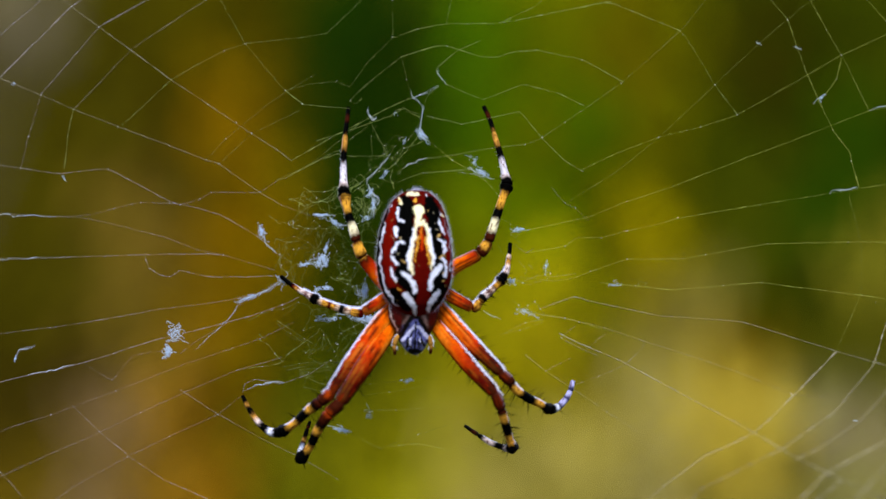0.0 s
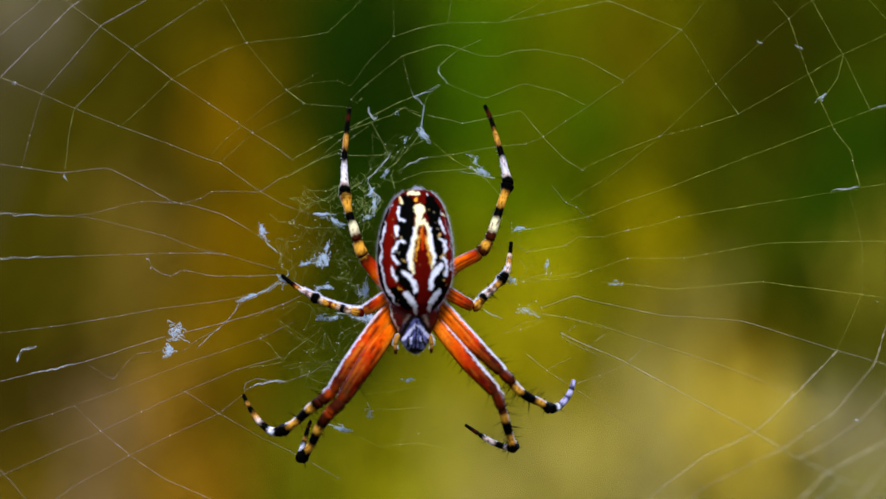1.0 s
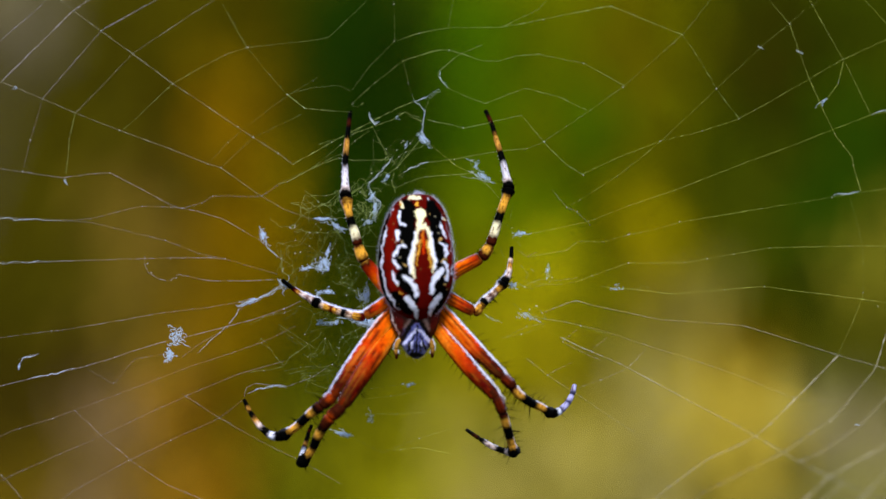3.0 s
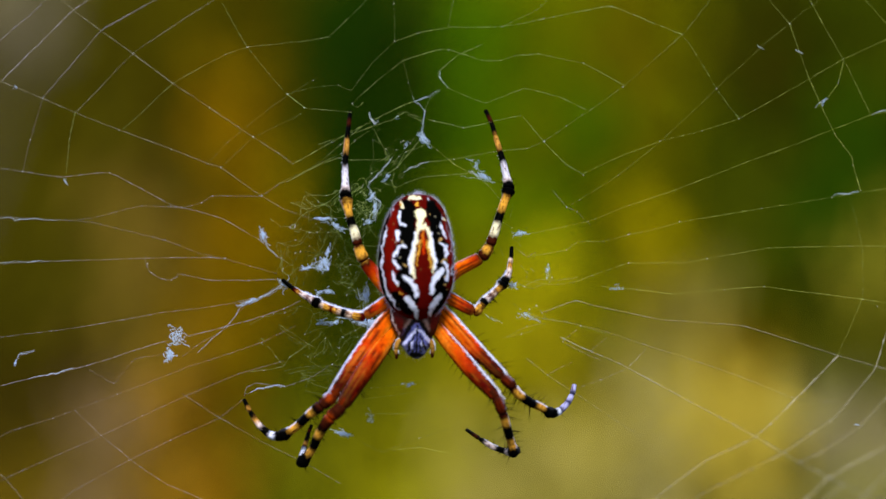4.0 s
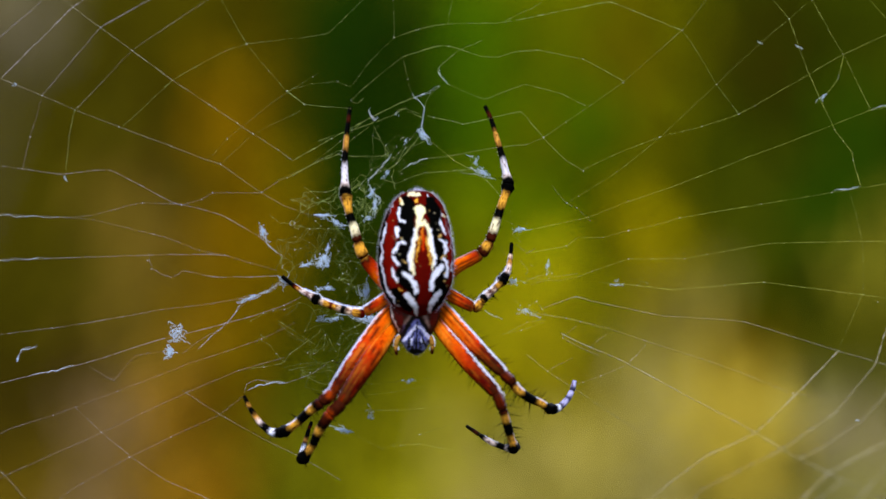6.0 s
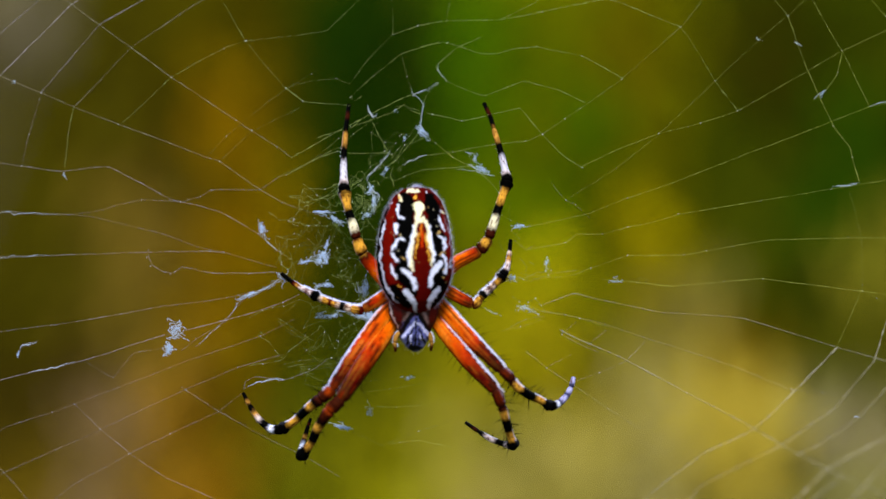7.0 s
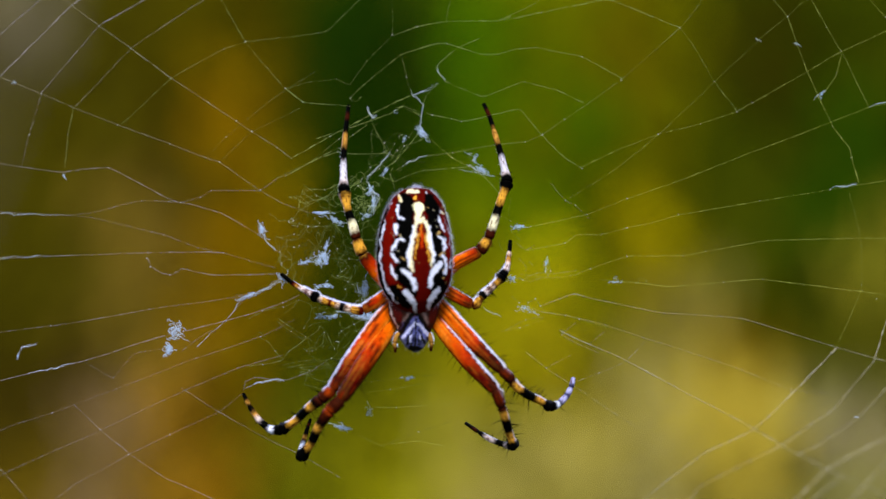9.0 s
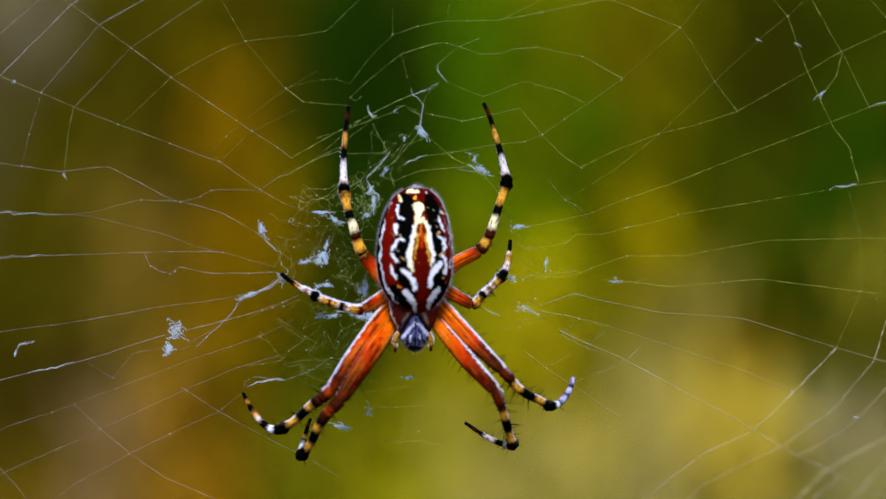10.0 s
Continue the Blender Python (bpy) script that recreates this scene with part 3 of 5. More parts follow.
# ---- tufts of torn silk ----
def tuft(centre, size, count, seed, stretch=(1.0, 1.0), tilt=0.0, radius=0.018, parent=None):
    """A crumpled tuft: many short fine curls of silk, dense at one spot of the web and wispy round it."""
    rng = np.random.default_rng(seed)
    size = size * 0.64
    c, s = math.cos(radians(tilt)), math.sin(radians(tilt))
    pieces = []
    lumps = rng.normal(0, 0.34, (3, 2))
    for k in range(int(count * 2.1)):
        n = int(rng.integers(6, 15))
        wisp = rng.random() < 0.28
        start = (lumps[k % 3] + rng.normal(0, 0.34 if wisp else 0.2, 2)) * size
        angle, bend, line = rng.uniform(0, 6.28), rng.normal(0, 0.3 if wisp else 0.6), []
        step = size * (0.16 if wisp else 0.085)
        for i in range(n):
            angle += bend + rng.normal(0, 0.5)
            start = start + np.array((math.cos(angle), math.sin(angle))) * step
            line.append(start * np.array(stretch))
        deep = np.cumsum(rng.normal(0, 0.1, n)) * size * 0.5
        path = [at(centre[0] + c * p[0] - s * p[1], centre[1] + s * p[0] + c * p[1], centre[1] * LEAN - 0.1 + d) for p, d in zip(line, deep)]
        pieces.append(tube(path, radius * 0.76e-3 * rng.uniform(0.35, 1.3, n), 4))
    return part("silk_tuft", join(pieces), SILK_TUFT, parent or web, "loose tuft of crumpled white silk")


tuft((-13.07, 3.29), 0.75, 34, 1, (0.6, 1.0), 15)
tuft((-8.27, 0.85), 0.66, 30, 2, (1.0, 0.9), 20, 0.022)
tuft((-7.90, 1.08), 0.55, 36, 3, (0.7, 1.1), 0, 0.026)
tuft((-9.40, 0.56), 0.55, 22, 4, (1.3, 0.5), 8)
tuft((-7.61, 2.07), 0.5, 16, 5, (0.4, 1.2), -15)
tuft((-7.80, -1.46), 0.62, 22, 6, (1.3, 0.6), 0)
tuft((-3.95, 6.58), 0.45, 16, 7, (0.7, 1.1), -25, 0.024)
tuft((-3.62, 5.55), 0.5, 20, 8, (0.55, 1.2), -5, 0.024)
tuft((0.38, 11.23), 0.72, 22, 9, (1.0, 0.6), -35, 0.026)
tuft((-7.85, 4.65), 0.8, 26, 10, (1.4, 0.35), -5)
tuft((-6.96, 4.09), 0.7, 26, 11, (1.2, 0.45), -35)
tuft((-20.49, -5.08), 1.15, 20, 12, (1.0, 0.8), -40, 0.028)
tuft((-20.87, -6.49), 0.72, 36, 13, (0.8, 0.7), -40, 0.030)
tuft((-8.18, -3.85), 0.5, 18, 14, (1.2, 0.6))
tuft((-7.05, -3.95), 0.6, 18, 15, (1.2, 0.6))
tuft((-4.56, -3.90), 1.0, 70, 16, (1.5, 0.5), -10, 0.024)
tuft((-6.30, -13.21), 0.6, 34, 17, (1.4, 0.45), -15, 0.024)
tuft((-0.94, -9.07), 0.5, 18, 18, (1.3, 0.5))
tuft((-4.14, -11.98), 0.6, 10, 19)
tuft((5.17, 8.22), 0.7, 22, 20, (1.3, 0.5), -25)
tuft((8.37, 3.43), 0.6, 20, 21, (1.3, 0.4), 10)
tuft((7.75, -0.66), 0.45, 22, 22)
tuft((16.21, -0.99), 0.9, 6, 23, (1.7, 0.35), 0, 0.011)
tuft((8.93, -3.34), 0.9, 10, 24, (1.4, 0.5), -20, 0.012)
tuft((10.62, 0.47), 0.7, 8, 25, (0.4, 1.1), 5)
tuft((-2.77, 8.18), 0.4, 12, 26)
tuft((-11.37, -0.80), 0.55, 26, 27)
tuft((-14.10, -2.21), 0.8, 12, 28, (1.8, 0.4), 15)
tuft((-4.46, -1.75), 0.9, 34, 29, (0.7, 1.3), 0, 0.016)
tuft((-1.88, 13.02), 0.3, 3, 30)
tuft((4.61, 9.16), 0.5, 7, 31)
bundle(0.03, 4, (31.25, 18.75), (31.54, 18.57), (31.91, 18.38))
tuft((-33.46, -7.24), 0.35, 14, 40, (0.5, 1.1), -10, parent=loose_bit)
tuft((-29.47, 7.71), 0.28, 9, 33, (0.5, 1.1), 20)
tuft((33.46, 14.38), 0.45, 8, 34, (1.3, 0.4), 40)
tuft((36.42, -12.46), 0.3, 4, 35, (1.3, 0.5))
tuft((-33.60, 15.60), 0.25, 4, 36)
bundle(0.02, 2, (28.11, 19.18), (28.34, 18.94), (28.58, 18.80))
tuft((-1.22, 10.76), 0.28, 6, 38)
tuft((-4.23, 4.46), 0.6, 14, 39, (1.0, 0.6))


# the fine tangle of slack silk beside the hub
def tangle(centre, size, count, seed, stretch=(1.0, 1.0)):
    """Slack silk: a torn net of thin kinked strands between scattered knots, with some loose curls."""
    rng = np.random.default_rng(seed)
    knots = rng.uniform(-1, 1, (count, 2)) * size * np.array(stretch)
    pieces = []

    def strand(line):
        deep = np.cumsum(rng.normal(0, 0.05, len(line)))
        path = [at(centre[0] + q[0], centre[1] + q[1], centre[1] * LEAN + d) for q, d in zip(line, deep)]
        pieces.append(tube(path, 0.0055e-3 * rng.uniform(0.5, 1.9, len(line)), 4))

    for k, p in enumerate(knots):
        gap = np.hypot(*(knots - p).T)
        near = np.argsort(gap)[1:6]
        for m in rng.choice(near, 2 if rng.random() < 0.6 else 1, replace=False):
            q = knots[m]
            mid = (p + q) / 2 + rng.normal(0, 0.13, 2) * gap[m]
            line, _w = glide([p, (p + mid) / 2 + rng.normal(0, 0.04, 2), mid, (q + mid) / 2 + rng.normal(0, 0.04, 2), q], 0.1, 0.5)
            strand(line)
        if rng.random() < 0.4:
            bead(at(centre[0] + p[0], centre[1] + p[1]), rng.uniform(0.016, 0.04))
        if rng.random() < 0.26:
            angle, bend, line = rng.uniform(0, 6.28), rng.normal(0, 0.3), []
            for _ in range(int(rng.integers(8, 18))):
                angle += bend + rng.normal(0, 0.3)
                p = p + np.array((math.cos(angle), math.sin(angle))) * 0.12
                line.append(p)
            strand(line)
    return part("silk_tangle", join(pieces), SILK_FINE, web, "thin tangle of slack curling silk")


tangle((-7.75, 4.93), 2.5, 30, 57, (1.4, 0.8))
tangle((-8.46, 1.18), 3.0, 38, 51, (1.2, 0.8))
tangle((-6.58, -5.17), 2.6, 34, 52, (1.3, 0.9))
tangle((-7.52, -8.46), 2.2, 8, 54, (1.3, 0.8))
tangle((-4.46, 3.76), 2.6, 30, 53, (0.6, 1.4))
tangle((-1.88, 9.40), 2.2, 16, 55, (1.1, 0.9))
tangle((-4.70, -1.88), 1.7, 22, 56, (1.0, 0.8))
tangle((-5.64, 6.11), 1.8, 14, 58, (1.2, 0.7))
part("bead_dust", join([(_v * r * 0.001 + np.asarray(q), _f) for q, r in beads[300:]]), SILK_BEAD, web, "tiny drops of silk glue", kind="stuff")

# ---- the spider ----
spider = new("spider")
spider.location = HUB
tagged(spider, "maroon, black and white spider with banded orange legs on its web", "spider")

BLACK, WHITE, CREAM, AMBER = (0.001, 0.001, 0.001), (0.67, 0.71, 0.92), (0.78, 0.72, 0.48), (0.68, 0.33, 0.035)
PINKISH = (0.56, 0.46, 0.46)
ORANGE, RED, MAROON, BROWN = (0.74, 0.125, 0.001), (0.42, 0.026, 0.001), (0.070, 0.002, 0.001), (0.036, 0.006, 0.002)
SAND = (0.62, 0.40, 0.13)
RUSSET = (0.17, 0.013, 0.001)
COPPER = (0.48, 0.12, 0.008)
WINE = (0.120, 0.003, 0.001)
BLUSH = (0.62, 0.46, 0.36)
TAN = (0.44, 0.21, 0.035)
PALP = (0.34, 0.17, 0.03)
YELLOW_PALE, LAVENDER = (0.82, 0.79, 0.46), (0.34, 0.34, 0.62)


def stroke(points, color, coat, where, soft=0.03):
    """Lay one marking, a band along sketch points (a, b, width), over the coat of colours at those places."""
    p = np.array(points, float)
    best = np.full(len(where), 9.0)
    if len(p) == 1:
        best = np.hypot(where[:, 0] - p[0, 0], where[:, 1] - p[0, 1]) - p[0, 2] / 2
    for q, r in zip(p[:-1], p[1:]):
        way = r[:2] - q[:2]
        s = (((where - q[:2]) @ way) / (way @ way + 1e-9)).clip(0, 1)
        near = q[:2] + s[:, None] * way
        gap = np.hypot(*(where - near).T) - (q[2] + (r[2] - q[2]) * s) / 2
        best = np.minimum(best, gap)
    mask = (0.5 - best / (2 * soft)).clip(0, 1)[:, None]
    coat += (np.array(color) - coat) * mask


def rough_edge(where, amount, seed):
    """Sketch places shifted by a little noise, so that markings get wavy, grainy edges."""
    out = where.copy()
    for i, w in enumerate(where):
        v = noise.noise_vector((w[0] * 2.2, w[1] * 2.2, seed))
        f = noise.noise_vector((w[0] * 6.0, w[1] * 6.0, seed + 5))
        g = noise.noise_vector((w[0] * 14.0, w[1] * 14.0, seed + 9))
        out[i] += [v[q] * amount + f[q] * amount * 0.8 + g[q] * amount * 0.4 for q in (0, 1)]
    return out


def body_shell(outline, middle, depth, thick, rows, sides):
    """A rounded body: outline rows are (b, half width left, half width right) about the line a = middle(b); depth is that of its axis."""
    o = np.array(outline, float)
    s = np.linspace(0, 1, rows)
    s = 0.5 - 0.5 * np.cos(s * math.pi)
    b = o[0, 0] + (o[-1, 0] - o[0, 0]) * s
    left = np.interp(-b, -o[:, 0], o[:, 1])
    right = np.interp(-b, -o[:, 0], o[:, 2])
    turn = np.linspace(0, 2 * math.pi, sides, endpoint=False)
    sketch, verts = [], []
    for i in range(rows):
        for c in turn:
            w = right[i] if math.sin(c) > 0 else left[i]
            a = middle + w * math.sin(c)
            d = depth(b[i]) - thick * 0.5 * (left[i] + right[i]) * math.cos(c)
            sketch.append((a, b[i], math.cos(c)))
            verts.append(at(a, b[i], d))
    i, j = np.meshgrid(np.arange(rows - 1), np.arange(sides), indexing="ij")
    quads = np.stack([i * sides + j, (i + 1) * sides + j, (i + 1) * sides + (j + 1) % sides, i * sides + (j + 1) % sides], -1).reshape(-1, 4)
    return (np.array(verts), quads.tolist()), np.array(sketch)


def smooth_outline(rows, n=40):
    o = np.array(rows, float)
    q, _ = glide([(r[0], 0, *r[1:]) for r in o], abs(o[-1, 0] - o[0, 0]) / n)
    return np.column_stack([q[:, 0], q[:, 2].clip(0.01), q[:, 3].clip(0.01)])


def M(*pts):
    """Marking rows (a, b, width) from flat triples."""
    return [pts[i:i + 3] for i in range(0, len(pts), 3)]


GRAIN = 0.047  # millimetres to one step of the body outlines

# abdomen: an egg with the markings of its back
_mid = (737 - 740) * GRAIN
_egg = [(336, 3, 3), (340, 22, 22), (350, 37, 35), (362, 47, 44), (376, 55, 50), (400, 63, 57), (425, 68, 61), (450, 70.5, 63.5),
        (475, 70, 63), (500, 66, 60), (520, 58, 52), (537, 47, 42), (549, 33, 30), (557, 20, 18), (562, 3, 3)]
_egg = smooth_outline([((480 - y) * GRAIN, l * GRAIN, r * GRAIN) for y, l, r in _egg], 90)
shape, sketch = body_shell(_egg, _mid, lambda b: -4.6 + 0.05 * b, 0.82, 250, 300)
spot = rough_edge(sketch[:, :2], 0.145, 3.0)
coat = np.tile(np.array(MAROON), (len(spot), 1))
S = lambda color, *pts, soft=0.03: stroke(M(*pts), color, coat, spot, soft)
# dark flanks
S(BLACK, -2.35, 5.26, .42, -2.96, 3.52, .42, -3.34, 1.88, .40, -3.34, 0.23, .36, -3.01, -1.41, .30, -2.26, -2.49, .3)
S(WHITE, -2.21, 5.55, .10, -2.54, 4.42, .13, -2.87, 3.57, .16, -2.96, 3.01, .11, -3.15, 2.35, .16, -3.01, 1.60, .11, -3.24, 0.94, .14, -3.01, -0.09, .11, -2.91, -1.08, .13, -2.35, -2.07, .22, -1.69, -2.82, .26)
S(WHITE, -3.62, 4.00, .3, -3.81, 1.88, .36, -3.76, 0.00, .24)
S(WHITE, 0.66, 6.39, .10, 1.50, 5.36, .10, 2.16, 4.23, .12, 2.58, 2.82, .12, 2.68, 1.41, .12, 2.68, 0.00, .12)
S(WINE, -2.02, 5.36, 0.47, -2.35, 4.23, 0.70, -2.49, 2.82, 0.75, -2.49, 1.18, 0.70, -2.35, -0.47, 0.66, -2.02, -1.65, 0.47)
S(WINE, 2.02, 4.46, 0.28, 2.40, 2.82, 0.38, 2.54, 1.18, 0.38, 2.44, 0.00, 0.28)
# black lobes along the back
S(BLACK, -1.13, 5.83, .9, -1.22, 5.08, 1.25, -1.13, 4.23, 1.1, -1.32, 3.38, 1.0, -1.03, 2.73, 1.1, -1.50, 1.88, 1.35, -1.50, 1.32, 1.2, -1.08, 0.47, 1.2, -1.13, -0.09, 1.2)
S(BLACK, 0.94, 5.83, .9, 1.13, 5.08, 1.2, 1.32, 4.32, 1.2, 1.32, 3.67, 1.2, 1.41, 3.06, .9, 1.79, 2.35, 1.1, 1.79, 1.60, 1.1, 1.50, 0.85, 1.1, 1.69, 0.28, .9)
S(BLACK, -1.60, 0.09, .7, -1.69, -0.47, .8, -1.18, -0.94, .9, -0.61, -1.65, .8, -0.23, -2.12, .5)
S(BLACK, 2.12, 0.09, .7, 1.88, -0.56, .9, 1.41, -1.22, .8, 1.22, -1.88, .5)
S(BLACK, -2.02, -1.65, .7, -1.50, -2.44, .9, -0.94, -3.06, .7)
S(BLACK, 2.16, -1.32, .6, 1.69, -2.35, .7, 1.13, -3.06, .6)
S(BLACK, -0.89, 5.64, 0.94, -0.99, 4.89, 1.22, -0.99, 3.95, 1.22, -0.99, 3.01, 1.13, -0.80, 2.26, 0.61, -1.22, 1.60, 0.94)
S(BLACK, 0.94, 5.64, 0.85, 1.08, 4.89, 1.03, 1.32, 4.04, 0.66, 1.32, 3.01, 0.52, 1.50, 2.07, 0.70, 1.69, 1.32, 0.66)
# white scallops beside the black lobes
S(WHITE, 1.69, 4.42, 0.14, 1.79, 3.85, 0.22, 2.02, 3.48, 0.26, 2.21, 3.10, 0.17)
S(WHITE, 1.69, 2.63, 0.20, 2.07, 2.49, 0.27, 2.26, 1.97, 0.29, 2.12, 1.46, 0.19)
S(WHITE, 1.88, 1.03, 0.17, 2.26, 0.80, 0.26, 2.40, 0.19, 0.26, 2.26, -0.47, 0.20)
# pale keyhole and the flame below it
S(CREAM, -0.05, 4.23, 0.24, -0.23, 3.57, 0.26, -0.28, 2.91, 0.26, -0.42, 2.26, 0.26, -0.61, 1.60, 0.29, -0.66, 0.94, 0.29, -0.56, 0.28, 0.24, -0.42, -0.28, 0.14)
S(CREAM, 0.38, 4.23, 0.24, 0.75, 3.57, 0.26, 0.85, 3.01, 0.26, 0.89, 2.35, 0.26, 1.08, 1.79, 0.29, 1.22, 1.22, 0.29, 1.18, 0.66, 0.24, 1.03, 0.09, 0.14)
S(WHITE, -0.33, 3.57, 0.14, -0.42, 2.91, 0.16, -0.56, 2.16, 0.17, -0.80, 1.50, 0.24, -0.85, 0.85, 0.24, -0.75, 0.19, 0.17)
S(WHITE, 0.89, 3.57, 0.14, 0.99, 3.01, 0.16, 1.03, 2.35, 0.17, 1.22, 1.69, 0.23, 1.36, 1.13, 0.23, 1.32, 0.56, 0.17)
S(MAROON, 0.33, 2.91, 0.23, 0.38, 2.07, 0.56, 0.38, 1.13, 0.99, 0.38, 0.09, 1.27, 0.42, -0.94, 1.18, 0.42, -1.97, 1.13, 0.33, -3.06, 0.94, 0.23, -3.85, 0.70)
S(COPPER, 0.23, 3.85, 0.06, 0.28, 3.38, 0.20, 0.28, 2.82, 0.26, 0.33, 2.35, 0.14)
S(RED, 0.33, 3.20, 0.09, 0.33, 2.63, 0.17, 0.38, 1.88, 0.17)
S(AMBER, 0.05, 2.91, 0.12, -0.05, 2.16, 0.14, -0.19, 1.41, 0.14, -0.28, 0.75, 0.09)
S(AMBER, 0.56, 2.91, 0.12, 0.66, 2.16, 0.14, 0.85, 1.41, 0.14, 0.94, 0.66, 0.09)
S(YELLOW_PALE, 0.00, 5.12, 0.94, 0.00, 4.80, 0.72, 0.09, 4.28, 0.32, 0.14, 3.90, 0.28)
# white bars
S(WHITE, -1.27, -0.14, 0.42, -0.75, -0.52, 0.44, -0.33, -1.08, 0.39, -0.28, -1.69, 0.30)
S(WHITE, 1.79, 0.38, 0.49, 1.36, -0.14, 0.49, 1.08, -0.80, 0.44, 0.99, -1.50, 0.30)
S(WHITE, -1.08, -2.02, 0.42, -0.66, -2.44, 0.46, -0.33, -3.06, 0.39, -0.23, -3.57, 0.26)
S(WHITE, 1.69, -1.69, 0.44, 1.32, -2.26, 0.46, 0.94, -2.82, 0.40, 0.75, -3.29, 0.26)
# small pale marks
S(WHITE, -1.69, 5.26, 0.21, -1.69, 4.51, 0.21, -1.32, 4.14, 0.21)
S(CREAM, -1.55, 6.02, .2, -1.46, 5.64, .3)
S(WHITE, -1.83, 3.52, 0.38, -1.83, 3.01, 0.33)
S(WHITE, -1.13, 2.44, 0.14, -1.69, 2.40, 0.21, -1.88, 2.07, 0.23, -2.16, 1.60, 0.28)
S(WHITE, -2.21, 1.22, 0.21, -1.93, 0.75, 0.25, -1.69, 0.66, 0.16)
S(WHITE, -2.26, 0.28, 0.23, -2.12, -0.38, 0.23, -1.83, -0.85, 0.16)
S(CREAM, -0.85, 6.44, .34, -0.09, 6.44, .34)
S(AMBER, -0.23, 5.92, .36)
S(SAND, -1.13, 0.75, .14, -1.32, 0.85, .10)
S(CREAM, 2.02, 4.79, .12, 2.16, 4.51, .14)
S(SAND, 1.60, 2.82, .09, 1.83, 3.01, .07)
S(SAND, 1.74, 1.13, .09, 2.21, 1.32, .08)
S(SAND, 2.12, -0.19, .13)
S(SAND, 2.07, -0.80, .13)
S(AMBER, -1.60, -1.46, .16, -1.46, -1.60, .12)
S(CREAM, -1.88, -0.94, .14)
S(AMBER, -1.60, 5.88, .2)
S(CREAM, -1.41, 2.63, .12)
S(CREAM, 1.32, 4.89, .09)
S(SAND, 0.80, 5.08, .08)
S(SAND, 2.35, -1.18, .10)
for k in range(24):
    # stray pale flecks over the dark parts of the back
    fleck = random.Random(k)
    S(SAND if k % 3 else CREAM, _mid + fleck.uniform(-2.8, 2.6), fleck.uniform(-3.4, 5.6), fleck.uniform(0.02, 0.055), soft=0.02)
coat[sketch[:, 2] < -0.2] = BROWN
abdomen = part("abdomen", shape, ABDOMEN, spider, "maroon abdomen with black, white and yellow markings", tint=coat)

# head and chest
_head = [(522, 38, 34), (535, 45, 40), (550, 47, 42), (562, 46, 40), (575, 40, 36), (585, 33, 30), (595, 29, 27), (603, 28, 26), (610, 23, 21), (617, 18, 17), (623, 12, 12), (628, 3, 3)]
_head = smooth_outline([((480 - y) * GRAIN, l * GRAIN, r * GRAIN) for y, l, r in _head], 60)
shape, sketch = body_shell(_head, (734 - 740) * GRAIN, lambda b: -3.7, 0.78, 120, 140)
spot = rough_edge(sketch[:, :2], 0.12, 9.0)
coat = np.tile(np.array(BROWN), (len(spot), 1))
S(MAROON, -1.88, -3.06, .8, -1.60, -4.23, .6)
S(MAROON, 1.32, -3.06, .7, 1.13, -4.23, .5)
S((0.20, 0.13, 0.12), -0.85, -3.76, .35, -1.08, -4.51, .3, soft=0.12)
S((0.20, 0.13, 0.12), 0.47, -3.76, .3, 0.75, -4.51, .3, soft=0.12)
S((0.09, 0.10, 0.31), -0.28, -4.70, 1.4, -0.38, -5.36, 2.3, -0.38, -6.02, 2.2, soft=0.12)
S(PINKISH, -2.40, -2.82, .12, -2.21, -3.85, .12, -1.74, -4.89, .14)
S(BLACK, -0.42, -3.67, 0.31, -0.94, -4.51, 0.36, -1.55, -5.45, 0.36)
S(BLACK, -0.05, -3.76, 0.29, 0.47, -4.61, 0.31, 0.99, -5.36, 0.31)
S((0.60, 0.64, 1.0), -0.33, -4.51, .20, -0.75, -5.08, .25, -1.32, -5.73, .26)
S((0.60, 0.64, 1.0), -0.09, -4.51, .20, 0.38, -4.98, .25, 0.80, -5.55, .24)
S((0.60, 0.64, 1.0), -0.61, -5.36, .16, -0.80, -6.11, .2)
S((0.60, 0.64, 1.0), 0.14, -5.36, .16, 0.28, -6.02, .2)
S((0.24, 0.26, 0.55), -1.32, -6.02, .36, -1.13, -6.39, .3)
S((0.24, 0.26, 0.55), 0.56, -5.92, .3, 0.38, -6.39, .3)
S(BLACK, -0.23, -4.23, 0.18, -0.23, -5.26, 0.16, -0.28, -6.67, 0.31)
S(BLACK, -0.47, -5.08, 0.16, -0.85, -5.73, 0.17, -0.99, -6.30, 0.21)
S(BLACK, 0.00, -5.08, 0.16, 0.33, -5.64, 0.17, 0.47, -6.20, 0.21)
S(BLACK, -0.42, -5.55, 0.10, -0.56, -6.30, 0.13)
S(BLACK, -0.05, -5.55, 0.10, 0.09, -6.20, 0.13)
S(BLACK, -0.66, -6.63, 0.39, 0.09, -6.67, 0.39)
carapace = part("carapace", shape, CARAPACE, spider, "brown carapace with pale grey hairs in front", tint=coat)
bm_eyes = []
for ea, eb in ((-0.61, -6.30), (0.05, -6.30), (-0.85, -5.92), (0.33, -5.92)):
    turn = np.linspace(0, math.pi, 7)
    ball = [at(ea + 0.11 * math.sin(c) * 0, eb, -4.5 - 0.12 * math.cos(c)) for c in turn]
    bm_eyes.append(tube(ball, np.sin(turn) * 0.13e-3 + 1e-6, 10))
for e in bm_eyes:
    part("eye", e, EYE_SKIN, carapace)


